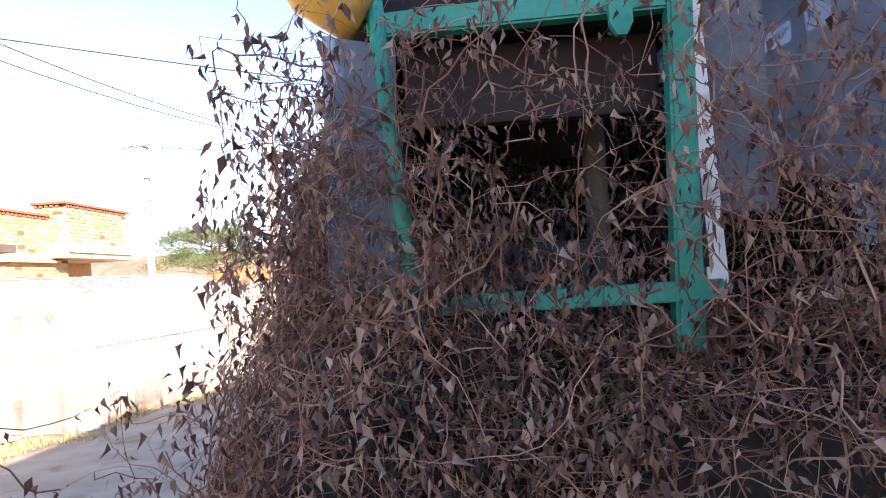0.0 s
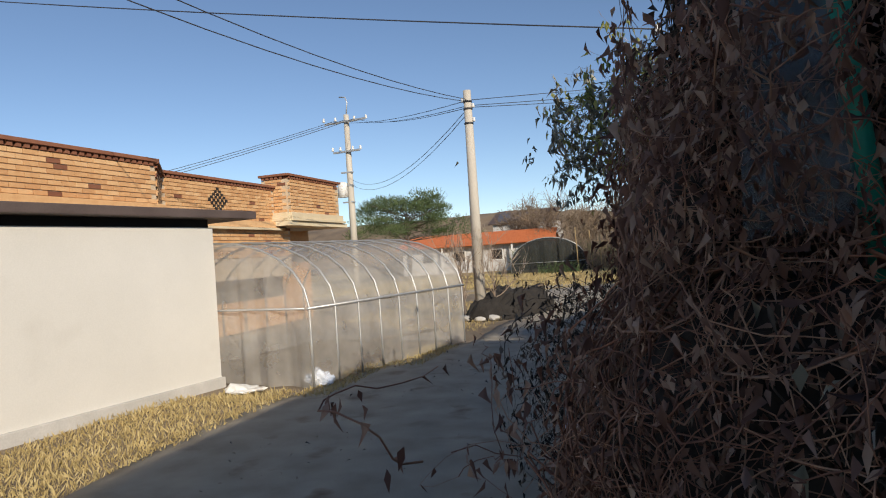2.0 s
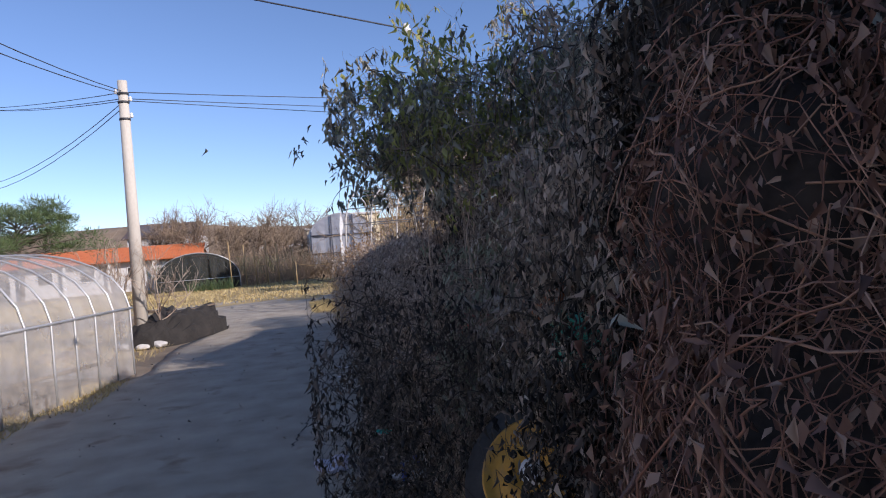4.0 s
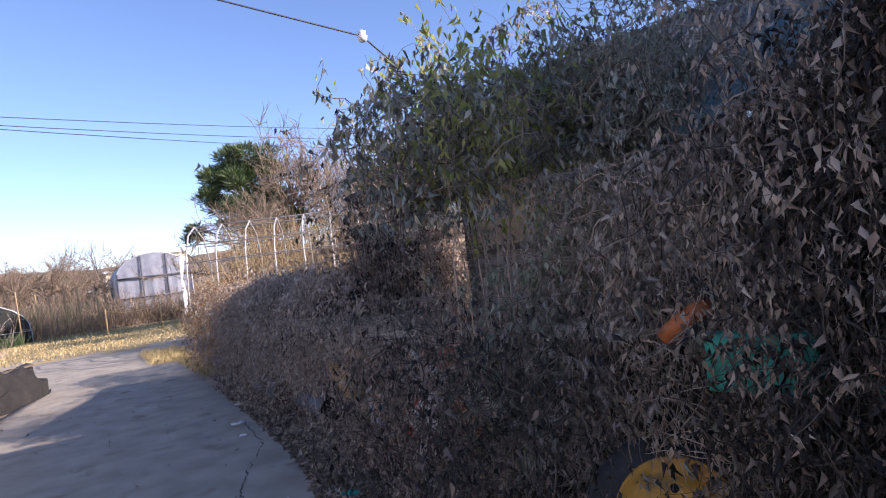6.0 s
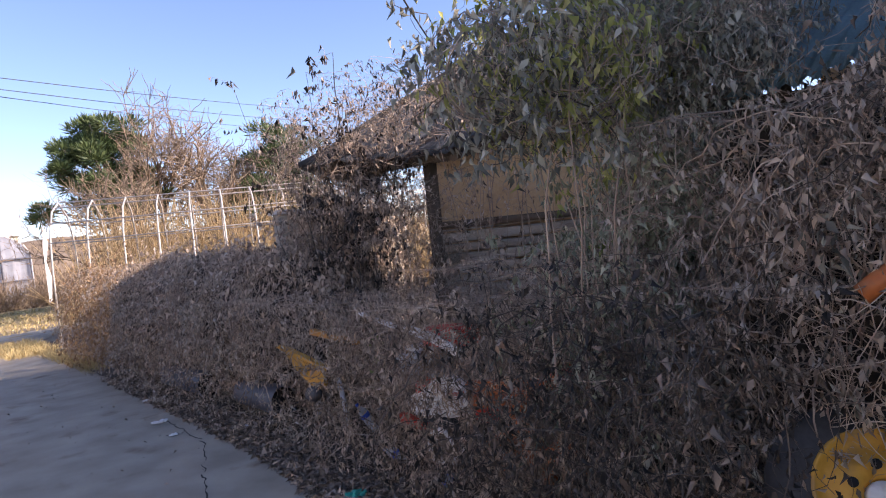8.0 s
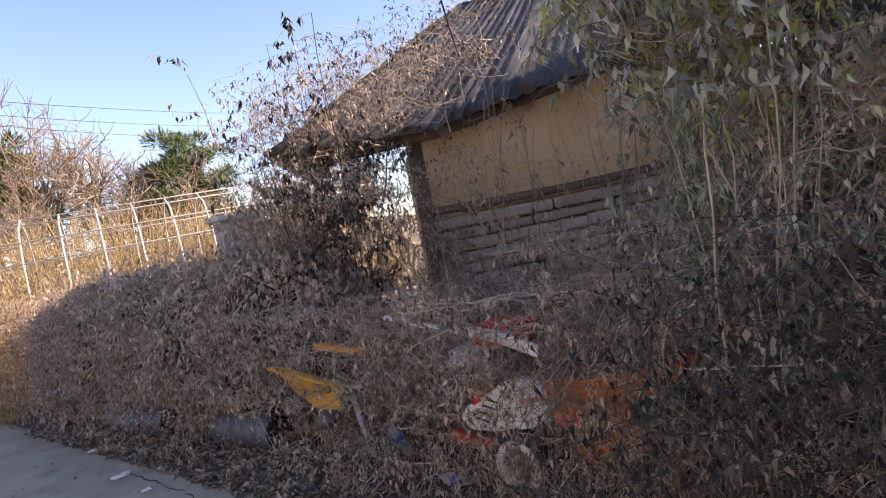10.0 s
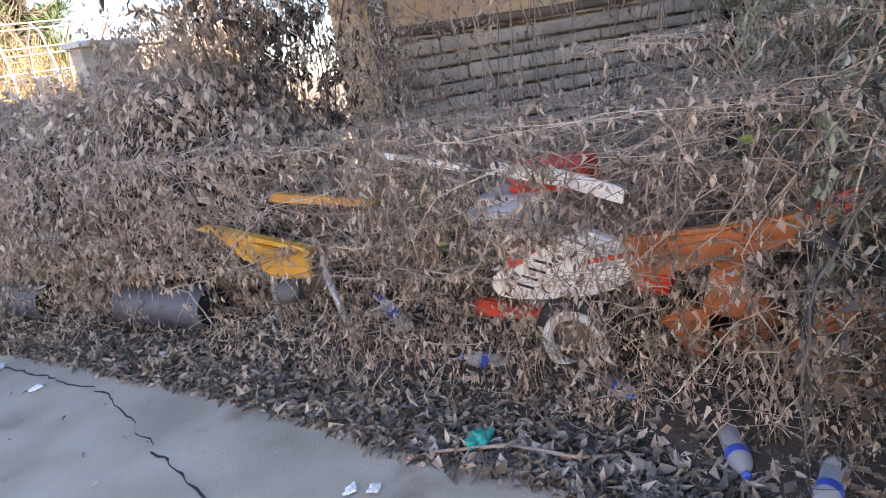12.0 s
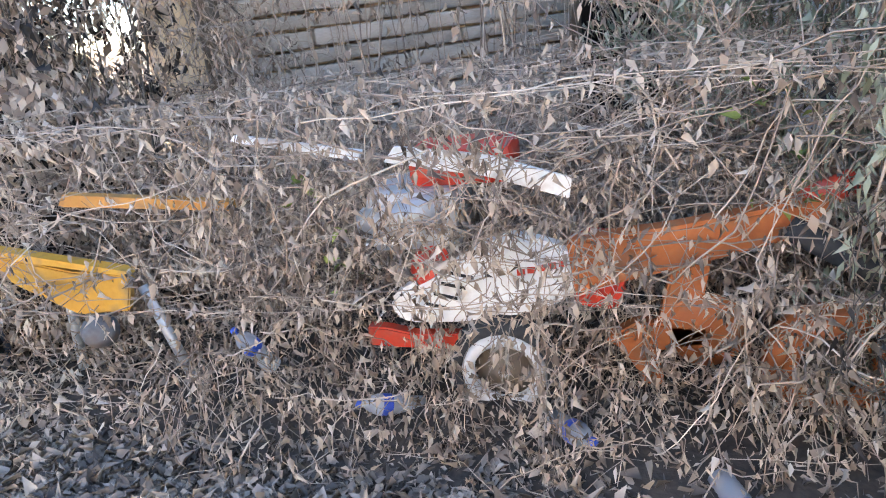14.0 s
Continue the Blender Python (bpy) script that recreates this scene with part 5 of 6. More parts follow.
    for yy, mat in ((5.82, WHITE_PAINT), (4.86, ORANGE_PAINT)):
        m = Matrix.Translation((-0.02, yy, 0.17 if yy > 5 else 0.19)) @ Matrix.Rotation(radians(-90), 4, "Y")
        wheel = part("wheel", lathe([(0.1, 0.0), (0.1, 0.035), (0.115, 0.042), (0.135, 0.04), (0.14, 0.02), (0.14, -0.06)], m, 26, caps=False), mat, t, "chipped steel wheel rim")
        part("hub", lathe([(0.015, 0.03), (0.03, 0.03), (0.04, 0.01), (0.099, -0.01), (0.099, -0.03)], m, 20), TIMBER, wheel, "rusty brown hub")
        part("tyre", lathe([(0.141, -0.06), (0.18, -0.055), (0.19, -0.02), (0.18, 0.03), (0.141, 0.036)], m, 26, caps=False), RUBBER if yy > 5 else ORANGE_PAINT, wheel, "dusty tyre")
    part("grip", tube([(-0.02, 5.0, 0.62), (-0.05, 4.8, 0.5), (-0.03, 4.75, 0.42)], 0.035, 12), RUBBER, t, "black rubber grip")
    part("axle", tube([(-0.05, 5.82, 0.17), (0.4, 5.82, 0.17)], 0.02, 8), STEEL, t)


tiller()


def white_board():
    for pts, z in (([(6.56, 0.985), (6.54, 1.005), (6.13, 0.925), (6.15, 0.895)], 0.44), ([(6.07, 0.885), (6.03, 0.93), (5.76, 0.885), (5.52, 0.8), (5.53, 0.74), (5.76, 0.82)], 0.44)):
        ob = part("white_board", slab(pts, 0.02, Matrix.Translation((z, 0, 0)) @ Matrix(((0, 0, 1, 0), (1, 0, 0, 0), (0, 1, 0, 0), (0, 0, 0, 1))), bevel=0.003), WHITE_PAINT)
        tagged(ob, "chipped white-painted strip lying over the tiller", "board", "white strips on the tiller")


white_board()


def yellow_implement():
    y = empty("yellow_implement", "yellow steel plough blade sticking out of the vines", "plough")
    M = Matrix.Translation((0.42, 0, 0)) @ Matrix(((0, 0, 1, 0), (1, 0, 0, 0), (0, 1, 0, 0), (0, 0, 0, 1)))
    part("blade", slab([(7.85, 0.68), (7.7, 0.66), (7.55, 0.53), (7.32, 0.41), (7.1, 0.42), (7.05, 0.55), (7.3, 0.58), (7.6, 0.65), (7.75, 0.71)], 0.03, M, bevel=0.006), YELLOW_PAINT, y)
    part("edge", slab([(7.72, 0.67), (7.05, 0.56), (7.05, 0.58), (7.7, 0.7)], 0.05, M @ Matrix.Translation((0, 0, -0.015))), YELLOW_PAINT, y, "bright yellow folded edge")
    part("beam", slab([(7.25, 0.82), (7.22, 0.86), (6.6, 0.8), (6.6, 0.77)], 0.04, M), OCHRE_PAINT, y, "rust-streaked yellow beam")
    part("lamp", lathe([(0.01, 0), (0.05, 0.005), (0.062, 0.03), (0.055, 0.05), (0.06, 0.075), (0.035, 0.1), (0.01, 0.1)], pose(0.42, 7.22, 0.35, 20, -70, 0), 14), TIN, y, "dented pale metal fitting")
    part("stand", tube([(0.58, 7.15, 0.45), (0.55, 7.0, 0.0)], 0.02, 8), STEEL, y)
    part("stand", tube([(0.6, 7.5, 0.55), (0.62, 7.6, 0.0)], 0.02, 8), STEEL, y)


yellow_implement()

for k, (y0, y1) in enumerate(((8.75, 7.95), (10.7, 9.5))):
    pp = empty("drain_pipe", "dark grey plastic drain pipe lying under the vines", "pipe", "drain pipes")
    c = 0.5 - 0.05 * k
    part("barrel", tube([(c, y0, 0.19), (c, y1, 0.19)], 0.125, 24, caps=False), PIPE_MAT, pp)
    part("collar", tube([(c, y1 + 0.26, 0.19), (c, y1 + 0.24, 0.19), (c, y1 - 0.01, 0.19)], [0.126, 0.132, 0.132], 24, caps=False), PIPE_MAT, pp)
    # closed near-black plug stands in for the shade inside the pipe
    part("bore_shade", tube([(c, y0 - 0.02, 0.19), (c, y1 + 0.01, 0.19)], 0.118, 24), DARK, pp)


# ---- litter ----
def bottle(label, x, y, rz, tilt=0.0, blue=(0.02, 0.06, 0.35), z=0.045, s=0.8):
    b = empty("plastic_bottle", label, "bottle", "discarded bottles")
    m = Matrix.Translation((x, y, z)) @ pose(0, 0, 0, 0, 90 - tilt, rz)
    m = m @ Matrix.Diagonal((s, s, s, 1))
    prof = [(0.02, 0), (0.044, 0.008), (0.045, 0.03)]
    for k in range(5):
        prof += [(0.045, 0.04 + 0.02 * k), (0.042, 0.05 + 0.02 * k)]
    prof += [(0.045, 0.15), (0.046, 0.2), (0.036, 0.235), (0.018, 0.262), (0.014, 0.268), (0.014, 0.28)]
    part("body", lathe(prof, m, 20), CLEAR, b, "crumpled clear plastic")
    part("cap", lathe([(0.004, 0.278), (0.017, 0.279), (0.017, 0.3), (0.004, 0.301)], m, 16), BLUE, b, "blue screw cap")
    part("wrapper", lathe([(0.0455, 0.15), (0.0468, 0.152), (0.0468, 0.19), (0.0462, 0.192)], m, 20, caps=False), BLUE, b, "blue and white label band")


CLEAR = film_material("clear_plastic", (0.88, 0.9, 0.92), 0.5, 0.15)
BLUE = material("blue_plastic", [(0.3, (0.02, 0.05, 0.3)), (0.7, (0.05, 0.12, 0.5))], 6, 0.4, bump=0)
GREENP = material("green_plastic", [(0.3, (0.0, 0.3, 0.22)), (0.7, (0.02, 0.45, 0.34))], 6, 0.5, bump=0.2)
bottle("clear plastic water bottle with a blue cap on the leaves", 0.12, 5.17, 200)
bottle("clear plastic water bottle lying beside another bottle", 0.02, 4.86, 170)
bottle("crushed clear bottle half buried in leaves", 0.42, 6.05, 120, 20)
bottle("clear bottle with a blue label by the tiller wheel", 0.36, 5.62, 215, 15)
bottle("small blue-labelled bottle among the vines", 0.55, 6.66, 150, 60, z=0.12, s=0.8)


def scrap(name, label, cat, x, y, s, mat, seed, flat=0.35):
    bm = bmesh.new()
    g = bmesh.ops.create_icosphere(bm, subdivisions=3, radius=s, matrix=Matrix.Translation((x, y, s * flat * 0.7)) @ Matrix.Diagonal((1.2, 0.8, flat, 1)))
    for v in g["verts"]:
        v.co += (v.co - Vector((x, y, 0))) * 0.7 * noise.noise(v.co * (1.6 / s) + Vector((seed, 0, 0)))
        v.co.z = max(v.co.z, 0.004)
    tagged(part(name, bm, mat), label, cat, "litter")


scrap("plastic_scrap", "crumpled green plastic scrap on the leaves", "litter", -0.1, 5.98, 0.055, GREENP, 1, 0.5)
for k, (x, y, s) in enumerate(((0.2, 8.12, 0.06), (-0.17, 9.2, 0.05), (-0.46, 6.3, 0.025), (-0.43, 6.22, 0.025), (0.12, 7.6, 0.04), (-0.05, 4.4, 0.035), (0.05, 6.35, 0.035), (-0.25, 8.6, 0.03), (0.1, 10.4, 0.05))):
    scrap("paper_scrap", "crumpled white paper scrap at the roadside", "litter", x, y, s, WHITE_PAINT, 5 + k)
scrap("plastic_sack", "crumpled pale plastic sack by the greenhouse", "sack", -3.72, 7.2, 0.15, material("sack", [(0.3, (0.45, 0.5, 0.6)), (0.7, (0.7, 0.73, 0.78))], 6, 0.5, bump=0.4, fine=30), 20, 0.6)
scrap("plastic_sack", "torn pale film bundle at the shed corner", "sack", -4.5, 6.75, 0.2, WHITE_PAINT, 23, 0.25)
scrap("plastic_sack", "crumpled lavender plastic bag under the vines", "sack", -0.52, 5.3, 0.09, material("bag", [(0.3, (0.35, 0.33, 0.42)), (0.7, (0.55, 0.53, 0.62))], 8, 0.4, bump=0.3), 27, 0.6)
tagged(part("stick", tube([(-0.22, 6.1, 0.03), (-0.12, 5.85, 0.035), (-0.12, 5.6, 0.03), (-0.05, 5.4, 0.03)], [0.006, 0.008, 0.008, 0.005], 7), STEM), "thin dry stick lying on fallen leaves", "stick")


def fallen_leaves():
    n = 36000
    y = RNG.uniform(3.6, 12.5, n)
    edge = np.interp(y, [3.6, 4.6, 5.6, 6.3, 7.2, 9, 12.5], [-0.55, -0.35, -0.2, -0.15, 0.0, 0.1, 0.25])
    x = edge + RNG.exponential(0.38, n) - 0.12 * RNG.random(n)
    keep = x < 1.6
    x, y = x[keep], y[keep]
    n = len(x)
    z = 0.012 + RNG.random(n) * np.clip((x - np.interp(y, [3.6, 12.5], [-0.3, 0.2])) * 0.12, 0.003, 0.09)
    at = np.stack([x, y, z], 1)
    way = np.stack([RNG.normal(size=n), RNG.normal(size=n), RNG.normal(0, 0.5, n)], 1)
    up = np.stack([RNG.normal(0, 0.8, n), RNG.normal(0, 0.8, n), np.ones(n)], 1)
    me = leaves_mesh("fallen_leaves", at, way, up, RNG.uniform(0.022, 0.07, n), LITTER, False, (0.4, 1.2))
    tagged(new("fallen_leaves", me), "thick drift of curled fallen leaves along the verge", "leaves", kind="stuff")
    bm = bmesh.new()
    rows = []
    for j in range(60):
        yy = 2.5 + 17 * j / 59
        e = np.interp(yy, [2.5, 4.6, 5.6, 6.3, 7.2, 9, 12.5, 19.5], [-0.3, -0.22, -0.05, 0.0, 0.08, 0.12, 0.25, 0.3])
        rows.append([bm.verts.new((e + (1.9) * i / 14 + 0.05 * noise.noise(Vector((i, yy * 3, 1))), yy, -0.02 + min(0.09, 0.032 + 0.02 * i) + 0.025 * noise.noise(Vector((i * 0.7, yy * 2, 4))) * (i > 0))) for i in range(15)])
    for a, b in zip(rows, rows[1:]):
        for i in range(14):
            bm.faces.new((a[i], a[i + 1], b[i + 1], b[i])).smooth = True
    tagged(part("leaf_mould", bm, material("leaf_mould", [(0.3, (0.03, 0.023, 0.018)), (0.7, (0.1, 0.075, 0.055))], 12, 1.0, bump=1.0, fine=60)), "dark rotted leaf mould along the verge", "leaf mould", kind="structure")


fallen_leaves()


def road_crack():
    pts, p = [], Vector((-0.66, 6.0, 0.0))
    g = random.Random(3)
    bm = bmesh.new()
    prev = None
    while p.y < 9.3:
        x = float(np.interp(p.y, [6.0, 6.9, 7.4, 8.1, 9.3], [-0.8, -0.64, -0.45, -0.17, -0.1])) + g.uniform(-0.02, 0.02)
        w = g.uniform(0.003, 0.009)
        z = 0.008 * noise.noise(Vector((x, p.y, 0)) * 0.8) + 0.004
        cur = (bm.verts.new((x - w, p.y, z)), bm.verts.new((x + w, p.y + 0.01, z)))
        if prev:
            bm.faces.new((prev[0], prev[1], cur[1], cur[0]))
        prev = cur
        p.y += g.uniform(0.03, 0.07)
    tagged(part("road_crack", bm, DARK), "winding open crack in the concrete lane", "crack", kind="structure")


road_crack()


# ---- loose vines hung over things ----
def drape(label, spots, n, leaves, leaf_mat, steps=14, step=0.08, wander=0.4, fall=-0.3, size=(0.02, 0.052), stem_r=(0.0009, 0.0022), ceiling=None, droop=1.2, up=None, parent_name="dead_vine_thicket", stem_mat=STEM):
    """Stems creeping from boxes (x0, y0, z0, x1, y1, z1), with withered leaves hanging along them."""
    a = np.array(spots, float)
    vol = (a[:, 3] - a[:, 0]) * (a[:, 4] - a[:, 1]) * np.maximum(a[:, 5] - a[:, 2], 0.2)
    k = RNG.choice(len(a), n, p=vol / vol.sum())
    st = a[k, :3] + RNG.random((n, 3)) * (a[k, 3:] - a[k, :3])
    lo, hi = a[k, :3] - 0.12, a[k, 3:] + 0.12

    def keep(p):
        q = np.clip(p, lo, hi)
        return p + (q - p) * 0.7
    paths = creeping(st, steps, step, wander, fall, keep)
    ob = empty(parent_name, label, "vines", kind="stuff")
    part("stems", stems_mesh("stems", paths, RNG.uniform(*stem_r, n) * RNG.choice([1, 1, 1, 2], n), stem_mat), None, ob)
    if leaves:
        i, j = RNG.integers(0, n, leaves), RNG.integers(1, steps, leaves)
        at = paths[i, j] + RNG.normal(0, 0.012, (leaves, 3))
        way = RNG.normal(0, 0.4, (leaves, 3)) + np.array([0, 0, -droop])
        part("leaves", leaves_mesh("leaves", at, way, RNG.normal(size=(leaves, 3)), RNG.uniform(*size, leaves), leaf_mat), None, ob)
    for o in ob.children:
        o["kind"] = "stuff"
    return ob


def uprights(label, spots, n, height, leaves, leaf_mat, lean=0.12, size=(0.03, 0.07), r=(0.003, 0.007), low=4, twigs=6, mat=None, least=0.6):
    """Tall thin saplings and canes from rectangles (x0, y0, x1, y1), leafy towards their tops."""
    a = np.array(spots, float)
    k = RNG.integers(0, len(a), n)
    base = np.stack([RNG.uniform(a[k, 0], a[k, 2]), RNG.uniform(a[k, 1], a[k, 3]), np.zeros(n)], 1)
    d = unit(np.stack([RNG.normal(0, lean, n), RNG.normal(0, lean, n), np.ones(n)], 1))
    h = RNG.uniform(least, 1, n) * height
    f = np.linspace(0, 1, 12)
    paths = base[:, None] + d[:, None] * (h[:, None] * f[None])[..., None]
    paths[:, 1:] += np.cumsum(RNG.normal(0, 0.018, paths[:, 1:].shape), axis=1)
    paths[:, 0, 2] = 0
    ob = empty("dead_cane_clump", label, "canes", kind="stuff")
    part("canes", stems_mesh("canes", paths, RNG.uniform(*r, n), mat or STEM), None, ob)
    # side twigs
    m = n * twigs
    i, j = RNG.integers(0, n, m), RNG.integers(low, 12, m)
    tw = creeping(paths[i, j].copy(), 12, 0.035, 0.3, 0.1)
    part("twigs", stems_mesh("twigs", tw, RNG.uniform(0.001, 0.002, m), STEM), None, ob)
    if leaves:
        i, j = RNG.integers(0, m, leaves), RNG.integers(2, 12, leaves)
        at = tw[i, j] + RNG.normal(0, 0.01, (leaves, 3))
        way = RNG.normal(0, 0.4, (leaves, 3)) + np.array([0, 0, -1.1])
        part("leaves", leaves_mesh("leaves", at, way, RNG.normal(size=(leaves, 3)), RNG.uniform(*size, leaves), leaf_mat), None, ob)
    for o in ob.children:
        o["kind"] = "stuff"


drape("sparse dead vines trailing over the tiller and scrap", [(0.2, 4.6, 0.1, 0.46, 5.5, 0.62), (0.2, 6.3, 0.1, 0.4, 7.0, 0.45)], 200, 3300, LEAF_DEAD, step=0.06, fall=-0.9, wander=0.3)
drape("few dead strands hanging on the chain case", [(0.28, 5.3, 0.2, 0.46, 6.3, 0.85)], 75, 1500, LEAF_DEAD, step=0.06, fall=-0.9, wander=0.3)
drape("thick tangle of dead vine behind the tiller", [(0.8, 4.4, 0.1, 2.0, 8.4, 0.55)], 1900, 38000, LEAF_DEAD)
drape("pale dead creepers spread over the scrap heap", [(0.25, 4.6, 0.7, 0.95, 8.2, 0.95)], 520, 4200, LEAF_DEAD, step=0.11, wander=0.25, fall=0.0)
drape("dead vines matted at the foot of the verge", [(0.15, 4.2, 0.02, 0.6, 7.8, 0.2)], 360, 4200, LEAF_DEAD, step=0.06)
drape("dead vines in front of the drain pipes", [(0.22, 8.35, 0.02, 0.45, 11.0, 0.5)], 120, 1700, LEAF_DEAD, step=0.06)
drape("long pale creepers drooping from the shrub", [(0.3, 4.3, 0.7, 1.6, 5.6, 1.15)], 260, 2600, LEAF_DEAD, step=0.11, wander=0.2, fall=0.0)
drape("withered leaves over the green hood, coloured dark for shade", [(0.12, 2.6, 0.8, 0.34, 3.1, 1.35)], 110, 1700, LEAF_DARK, step=0.05, stem_mat=STEM_DARK)
drape("vines hanging beside the yellow wheel, coloured dark for shade", [(0.06, 2.7, 0.3, 0.3, 2.85, 0.85)], 90, 1500, LEAF_DARK, step=0.05, stem_mat=STEM_DARK)
drape("pale tangled vines trailing off the machine", [(0.3, 3.5, 0.78, 0.5, 4.3, 1.05), (0.35, 3.75, 0.2, 0.6, 4.5, 0.9), (0.42, 3.2, 1.3, 0.6, 4.2, 1.7)], 720, 8200, LEAF_PALE, step=0.07, wander=0.3, size=(0.02, 0.056), stem_r=(0.001, 0.0028))
drape("pale dead leaves scattered over the vine bank", [(0.12, 4.2, 0.35, 0.4, 5.2, 0.85), (0.1, 3.9, 0.1, 0.35, 4.5, 0.7), (0.25, 7.0, 0.3, 0.5, 8.4, 0.9), (0.1, 8.4, 0.3, 0.35, 12.5, 1.2)], 300, 3600, LEAF_PALE, step=0.08, wander=0.3)
drape("sparse dead vines hanging across the harvester cab", [(0.35, 1.2, 1.3, 1.8, 1.5, 1.95)], 190, 3900, LEAF_RED, stem_mat=STEM_RED, step=0.06, size=(0.016, 0.04), stem_r=(0.0008, 0.002))
drape("dead stalks and vines against the clay wall", [(1.1, 6.9, 0.5, 2.0, 7.8, 1.9)], 420, 3800, LEAF_DEAD)
drape("pale curled leaves hanging in clusters on the machine's lane side", [(0.05, 2.25, 0.3, 0.25, 2.8, 1.0), (0.2, 2.25, 0.9, 0.42, 2.95, 2.1), (0.3, 2.9, 1.45, 0.45, 3.4, 2.0)], 280, 5000, LEAF_DEAD, step=0.06, fall=-0.8, wander=0.3, size=(0.018, 0.052), stem_mat=STEM_DARK)
drape("withered grey-green creeper on the sheet roof", [(0.8, 2.2, 2.0, 1.3, 4.3, 2.3), (1.2, 2.2, 2.35, 2.2, 4.3, 2.85)], 170, 900, LEAF_MIX, step=0.08, wander=0.3, fall=0.0)
drape("grey-green creeper matted along the sheet eaves", [(0.7, 3.85, 2.0, 1.5, 4.5, 2.6)], 260, 4200, LEAF_MIX, step=0.07, wander=0.3, fall=0.0)
drape("dead leaves caught on the white strips", [(0.3, 5.5, 0.8, 0.43, 6.7, 1.02)], 70, 1700, LEAF_DEAD, step=0.06, fall=-0.5)
drape("withered vines hanging over the clay house eaves", [(0.9, 7.3, 1.9, 2.2, 8.6, 2.75)], 420, 3200, LEAF_DEAD)
drape("dry vines lying over the tin roof", [(1.5, 6.9, 2.3, 2.5, 7.8, 2.7), (2.2, 7.2, 2.8, 3.1, 8.1, 3.25), (1.0, 7.7, 2.3, 1.8, 8.6, 2.7), (1.9, 8.0, 2.7, 2.7, 8.8, 3.15), (2.9, 5.9, 2.6, 3.6, 6.6, 2.95)], 480, 3600, LEAF_DARK, step=0.1, wander=0.25, fall=0.0)
uprights("tall dead canes in front of the clay wall", [(1.5, 6.2, 2.4, 7.0), (2.4, 5.6, 3.0, 6.4)], 44, 2.5, 700, LEAF_DEAD, 0.1)
uprights("dark leafy dead canes beside the eaves", [(0.8, 7.2, 1.6, 8.2)], 36, 3.1, 2700, LEAF_DARK, 0.11, (0.04, 0.08), mat=STEM_DARK)
RNG = np.random.default_rng(71)
uprights("withered shrub still carrying yellow-green leaves", [(0.1, 4.25, 0.6, 4.6)], 12, 2.55, 1500, LEAF_GREEN, 0.12, (0.035, 0.065), low=10, twigs=20, mat=STEM, least=0.82)
uprights("sunlit dead canes at the house corner", [(1.0, 7.9, 1.7, 8.5)], 40, 2.4, 3000, LEAF_DEAD, 0.1, (0.04, 0.085), low=1)
TREE_BLOBS = [(0.1, 4.4, 2.12, 0.52, 0.4, 0.26), (0.65, 4.6, 2.22, 0.48, 0.42, 0.28)]
thicket("drooping shrub with withered grey-green leaves", TREE_BLOBS, 1700, 240, LEAF_MIX, size=(0.03, 0.065), core=0, green=900, green_mat=LEAF_GREEN, inward=0.75, step=0.06)
tagged(part("cable_insulator", lathe([(0.01, 0), (0.03, 0.01), (0.035, 0.04), (0.02, 0.05), (0.03, 0.07), (0.01, 0.08)], pose(0.25, 5.6, 3.01), 10), WHITE_PAINT), "small white porcelain cable insulator", "insulator")
drape("dead vines hanging down from the sheet eaves", [(0.5, 2.1, 1.3, 0.85, 3.7, 1.95)], 200, 2000, LEAF_DEAD, step=0.07, fall=-1.0, wander=0.25)
SHRUB_BLOBS = [(0.95, 4.4, 1.25, 0.38, 0.28, 0.6), (1.75, 4.85, 1.4, 0.26, 0.2, 0.8), (2.4, 5.25, 1.6, 0.26, 0.2, 0.8), (1.15, 4.3, 2.3, 0.45, 0.28, 0.26), (0.6, 4.4, 0.85, 0.35, 0.25, 0.3)]
thicket("sprawling shrub with dull grey-green withered leaves", SHRUB_BLOBS, 12000, 700, LEAF_SAGE, size=(0.03, 0.07), core=0, inward=0.6, step=0.07)
thicket("withered vines matted under the sheet's end", [(1.05, 4.1, 2.2, 0.4, 0.25, 0.2), (1.15, 4.4, 2.35, 0.4, 0.25, 0.22)], 2800, 140, LEAF_MIX, size=(0.035, 0.07), core=0, inward=0.85, step=0.06)
drape("loose withered leaves along the shrub's edge", [(-0.3, 4.2, 1.85, 0.2, 4.7, 2.4)], 70, 1100, LEAF_MIX, step=0.05, fall=-0.2, size=(0.035, 0.07), stem_mat=STEM_DARK)
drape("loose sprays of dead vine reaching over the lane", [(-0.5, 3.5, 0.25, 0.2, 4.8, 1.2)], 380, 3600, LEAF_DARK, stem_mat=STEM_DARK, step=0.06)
drape("loose sprays of dead vine at the machine's corner", [(0.2, 1.55, 0.4, 0.5, 1.85, 1.65), (0.0, 1.5, 0.3, 0.3, 1.8, 1.15)], 240, 3400, LEAF_RED, stem_mat=STEM_RED, step=0.05, size=(0.016, 0.042), stem_r=(0.0006, 0.0015))


drape("thin leafy sprays of dead vine leaning over the lane's edge", [(-0.32, 1.4, 0.45, 0.0, 1.7, 1.12)], 70, 900, LEAF_RED, stem_mat=STEM_RED, step=0.05, size=(0.02, 0.045), stem_r=(0.0006, 0.0015))
drape("sunlit dry leaves on the scrub behind the house corner", [(2.6, 10.9, 0.3, 4.4, 11.2, 2.2)], 520, 13000, LEAF_DEAD, step=0.08, size=(0.03, 0.075))


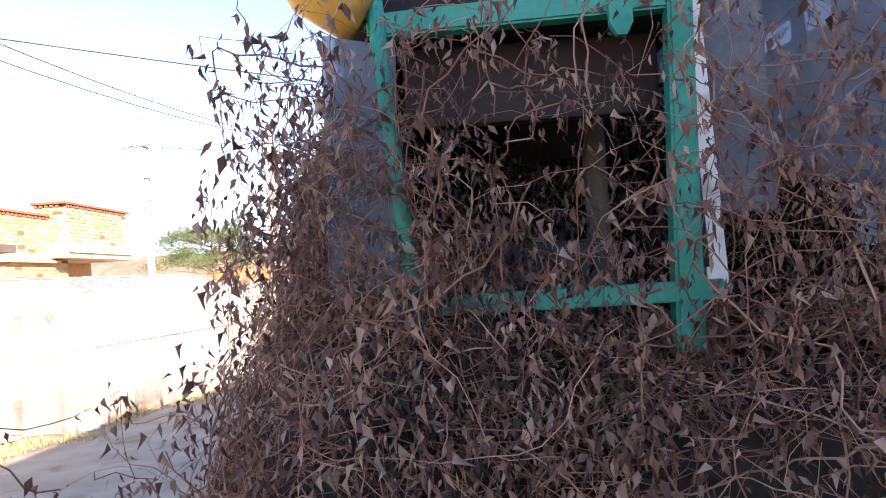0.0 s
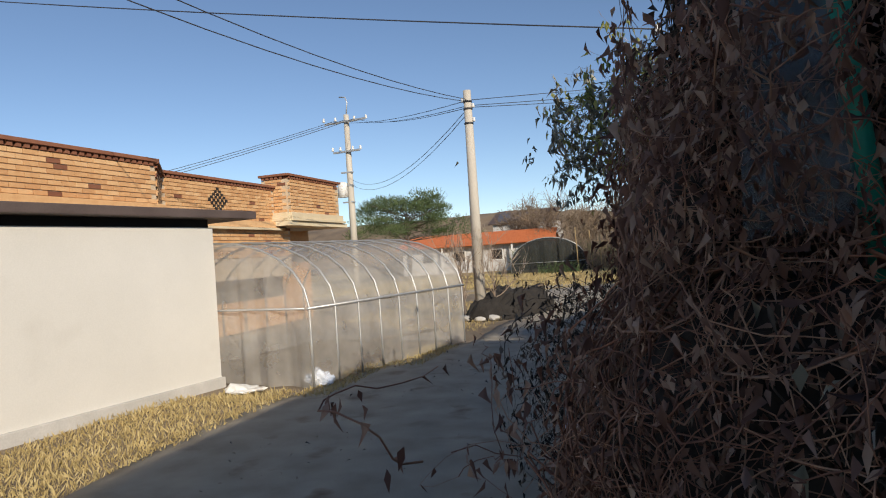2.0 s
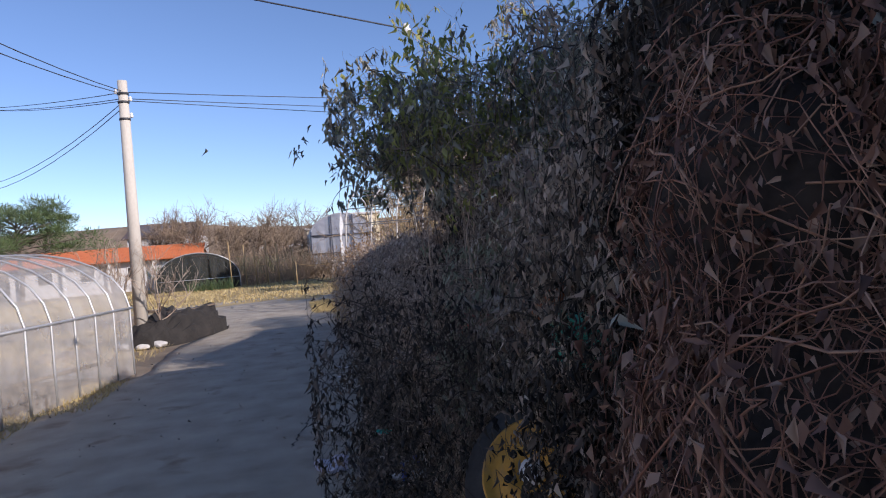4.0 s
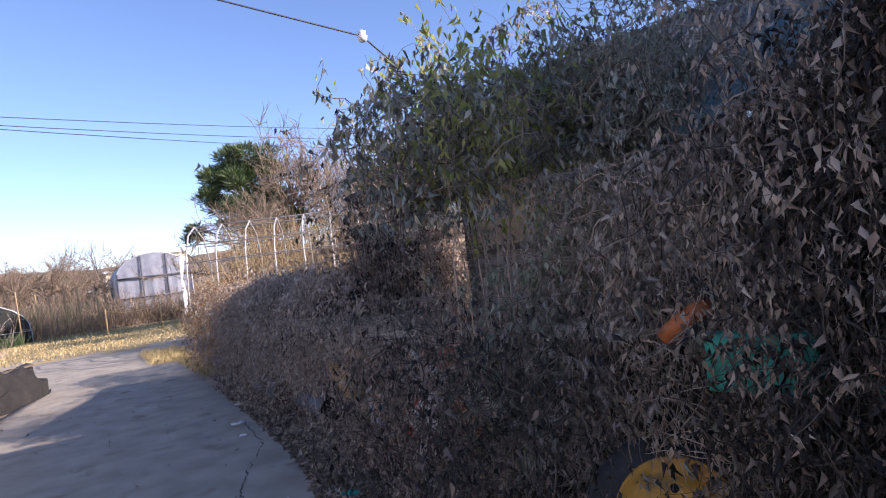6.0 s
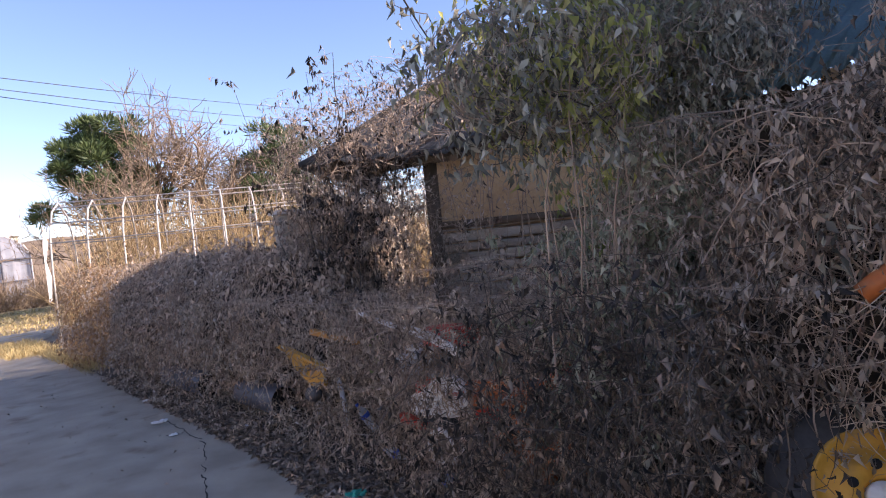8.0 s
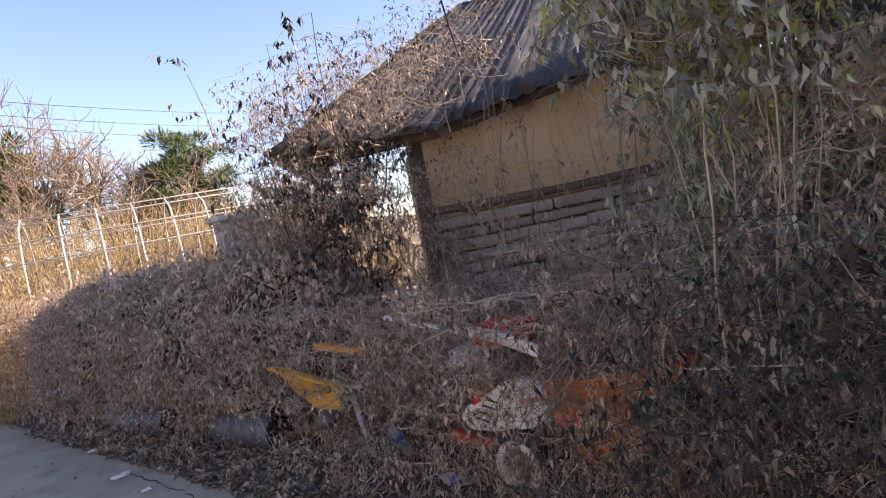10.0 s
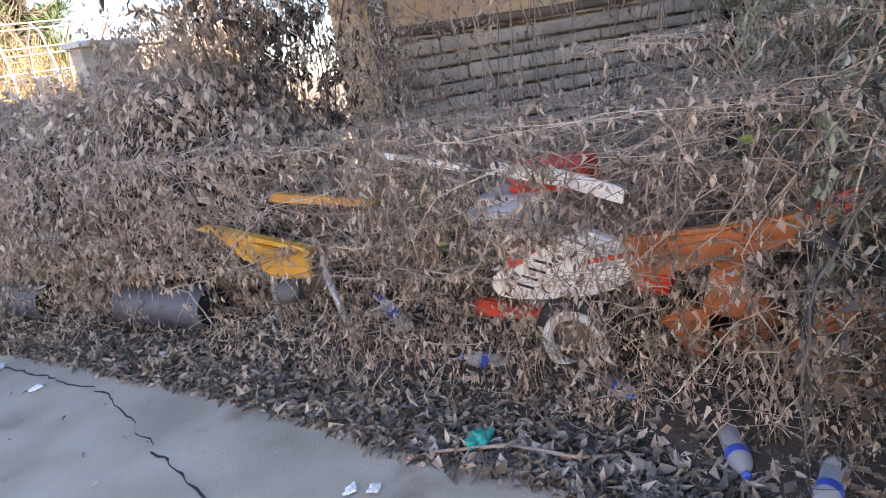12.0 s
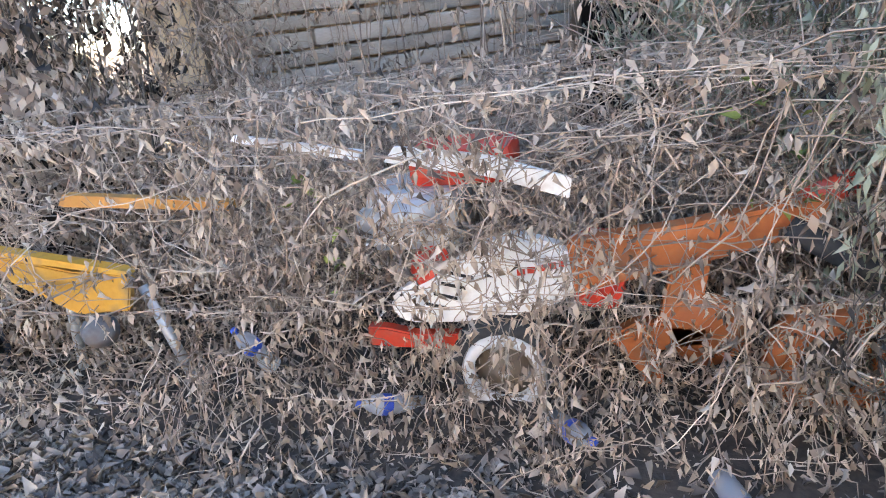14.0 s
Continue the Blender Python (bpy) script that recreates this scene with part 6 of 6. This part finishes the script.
drape("pale grey-green shrub sprays beside the scrap heap", [(0.25, 4.2, 0.3, 0.8, 4.75, 1.3), (0.4, 4.15, 1.2, 0.9, 4.45, 1.9), (1.0, 4.6, 1.0, 1.9, 5.0, 2.1)], 320, 5200, LEAF_SAGE, step=0.07, wander=0.3, fall=-0.2, size=(0.025, 0.062))


drape("withered vine clinging to the dusty cab window", [(0.22, 1.42, 1.35, 0.55, 1.54, 2.02)], 110, 2500, LEAF_RED, stem_mat=STEM_RED, step=0.05, size=(0.016, 0.042), stem_r=(0.0007, 0.0017))


def sprig(x, y, z, n, seed):
    g = np.random.default_rng(seed)
    at = np.array([x, y, z]) + g.normal(0, 0.04, (n, 3))
    way = g.normal(size=(n, 3)) + np.array([0, 0, 0.5])
    me = leaves_mesh("green_sprig", at, way, g.normal(0, 0.5, (n, 3)) + np.array([0, 0, 1]), g.uniform(0.025, 0.06, n), FRESH, False, (0.8, 1.3))
    tagged(new("green_sprig", me), "small sprig of fresh yellow-green leaves in the dead vines", "weed", "green sprigs", "stuff")


FRESH = material("fresh_leaf", [(0.0, (0.08, 0.13, 0.03)), (0.5, (0.16, 0.22, 0.05)), (1.0, (0.3, 0.33, 0.08))], 8, 0.7, island=True, translucent=0.35, fine=25)
for k, (x, y, z, n) in enumerate(((0.2, 4.66, 0.09, 26), (0.28, 4.58, 0.06, 18), (0.4, 6.35, 0.8, 9), (0.42, 4.95, 0.72, 8), (0.3, 6.2, 0.62, 7), (0.5, 5.0, 0.95, 8), (0.6, 4.6, 1.3, 12))):
    sprig(x, y, z, n, 200 + k)


def road_debris():
    n = 420
    x, y = RNG.uniform(-3.4, 0.1, n), RNG.uniform(2.0, 14, n)
    at = np.stack([x, y, np.full(n, 0.014)], 1)
    way = np.stack([RNG.normal(size=n), RNG.normal(size=n), RNG.normal(0, 0.1, n)], 1)
    up = np.stack([RNG.normal(0, 0.2, n), RNG.normal(0, 0.2, n), np.ones(n)], 1)
    tagged(new("road_debris", leaves_mesh("road_debris", at, way, up, RNG.uniform(0.012, 0.045, n), LITTER, False, (0.5, 1.2))), "stray dry leaves and grit blown over the lane", "leaves", kind="stuff")


road_debris()
YARD = empty("yard_wall", "sunlit clay-plastered yard wall behind the old house", "wall")
part("wall", box(2.4, 0.15, 2.0, at=(3.5, 11.4, 0), rz=8, bevel=0.01), LOG, YARD)
part("coping", box(2.5, 0.24, 0.06, at=(3.5, 11.4, 2.004), rz=8, bevel=0.01), CEMENT, YARD)

# ---- bricks of the house, laid last ----
def lay_bricks():
    g = random.Random(11)
    normal, dark = brick_mesh(BRICK, 0.2, 0.058, 0.03), brick_mesh(BRICK_DARK, 0.2, 0.058, 0.03)
    for core, m, length, z0, z1 in HOUSE_BRICKS:
        rows = int((z1 - z0) / 0.07)
        pitch = (z1 - z0) / max(rows, 1)
        for j in range(rows):
            z = z0 + pitch * (j + 0.5)
            if z < 1.65:
                continue
            x = 0.1 - (0.105 if j % 2 else 0.0)
            while x < length + 0.02:
                if 0.09 <= x <= length - 0.09:
                    ob = new("brick", normal if g.random() < 0.96 else dark)
                    ob.parent = core
                    ob.matrix_world = m @ pose(x, -0.004 + g.uniform(-0.002, 0.002), z)
                x += 0.21
    for house, m in HOUSE_DENTILS:
        ob = new("dentil_brick", brick_mesh(BRICK_DARK, 0.07, 0.055, 0.2))
        ob.parent = house
        ob.matrix_world = m
    # pierced diamond in the recessed parapet: near-black bricks stand in for shaded holes
    pd = wall_frame((-8.0, 9.7), (-8.0, 13.3))
    for r in range(-4, 5):
        n = 5 - abs(r)
        for k in range(n):
            ob = new("pierced_brick", brick_mesh(DARK, 0.075, 0.05, 0.04))
            ob.parent = BRICK_HOUSE
            ob.matrix_world = pd @ pose(1.55 + (k - (n - 1) / 2) * 0.13, -0.008, 2.8 + r * 0.056)


lay_bricks()
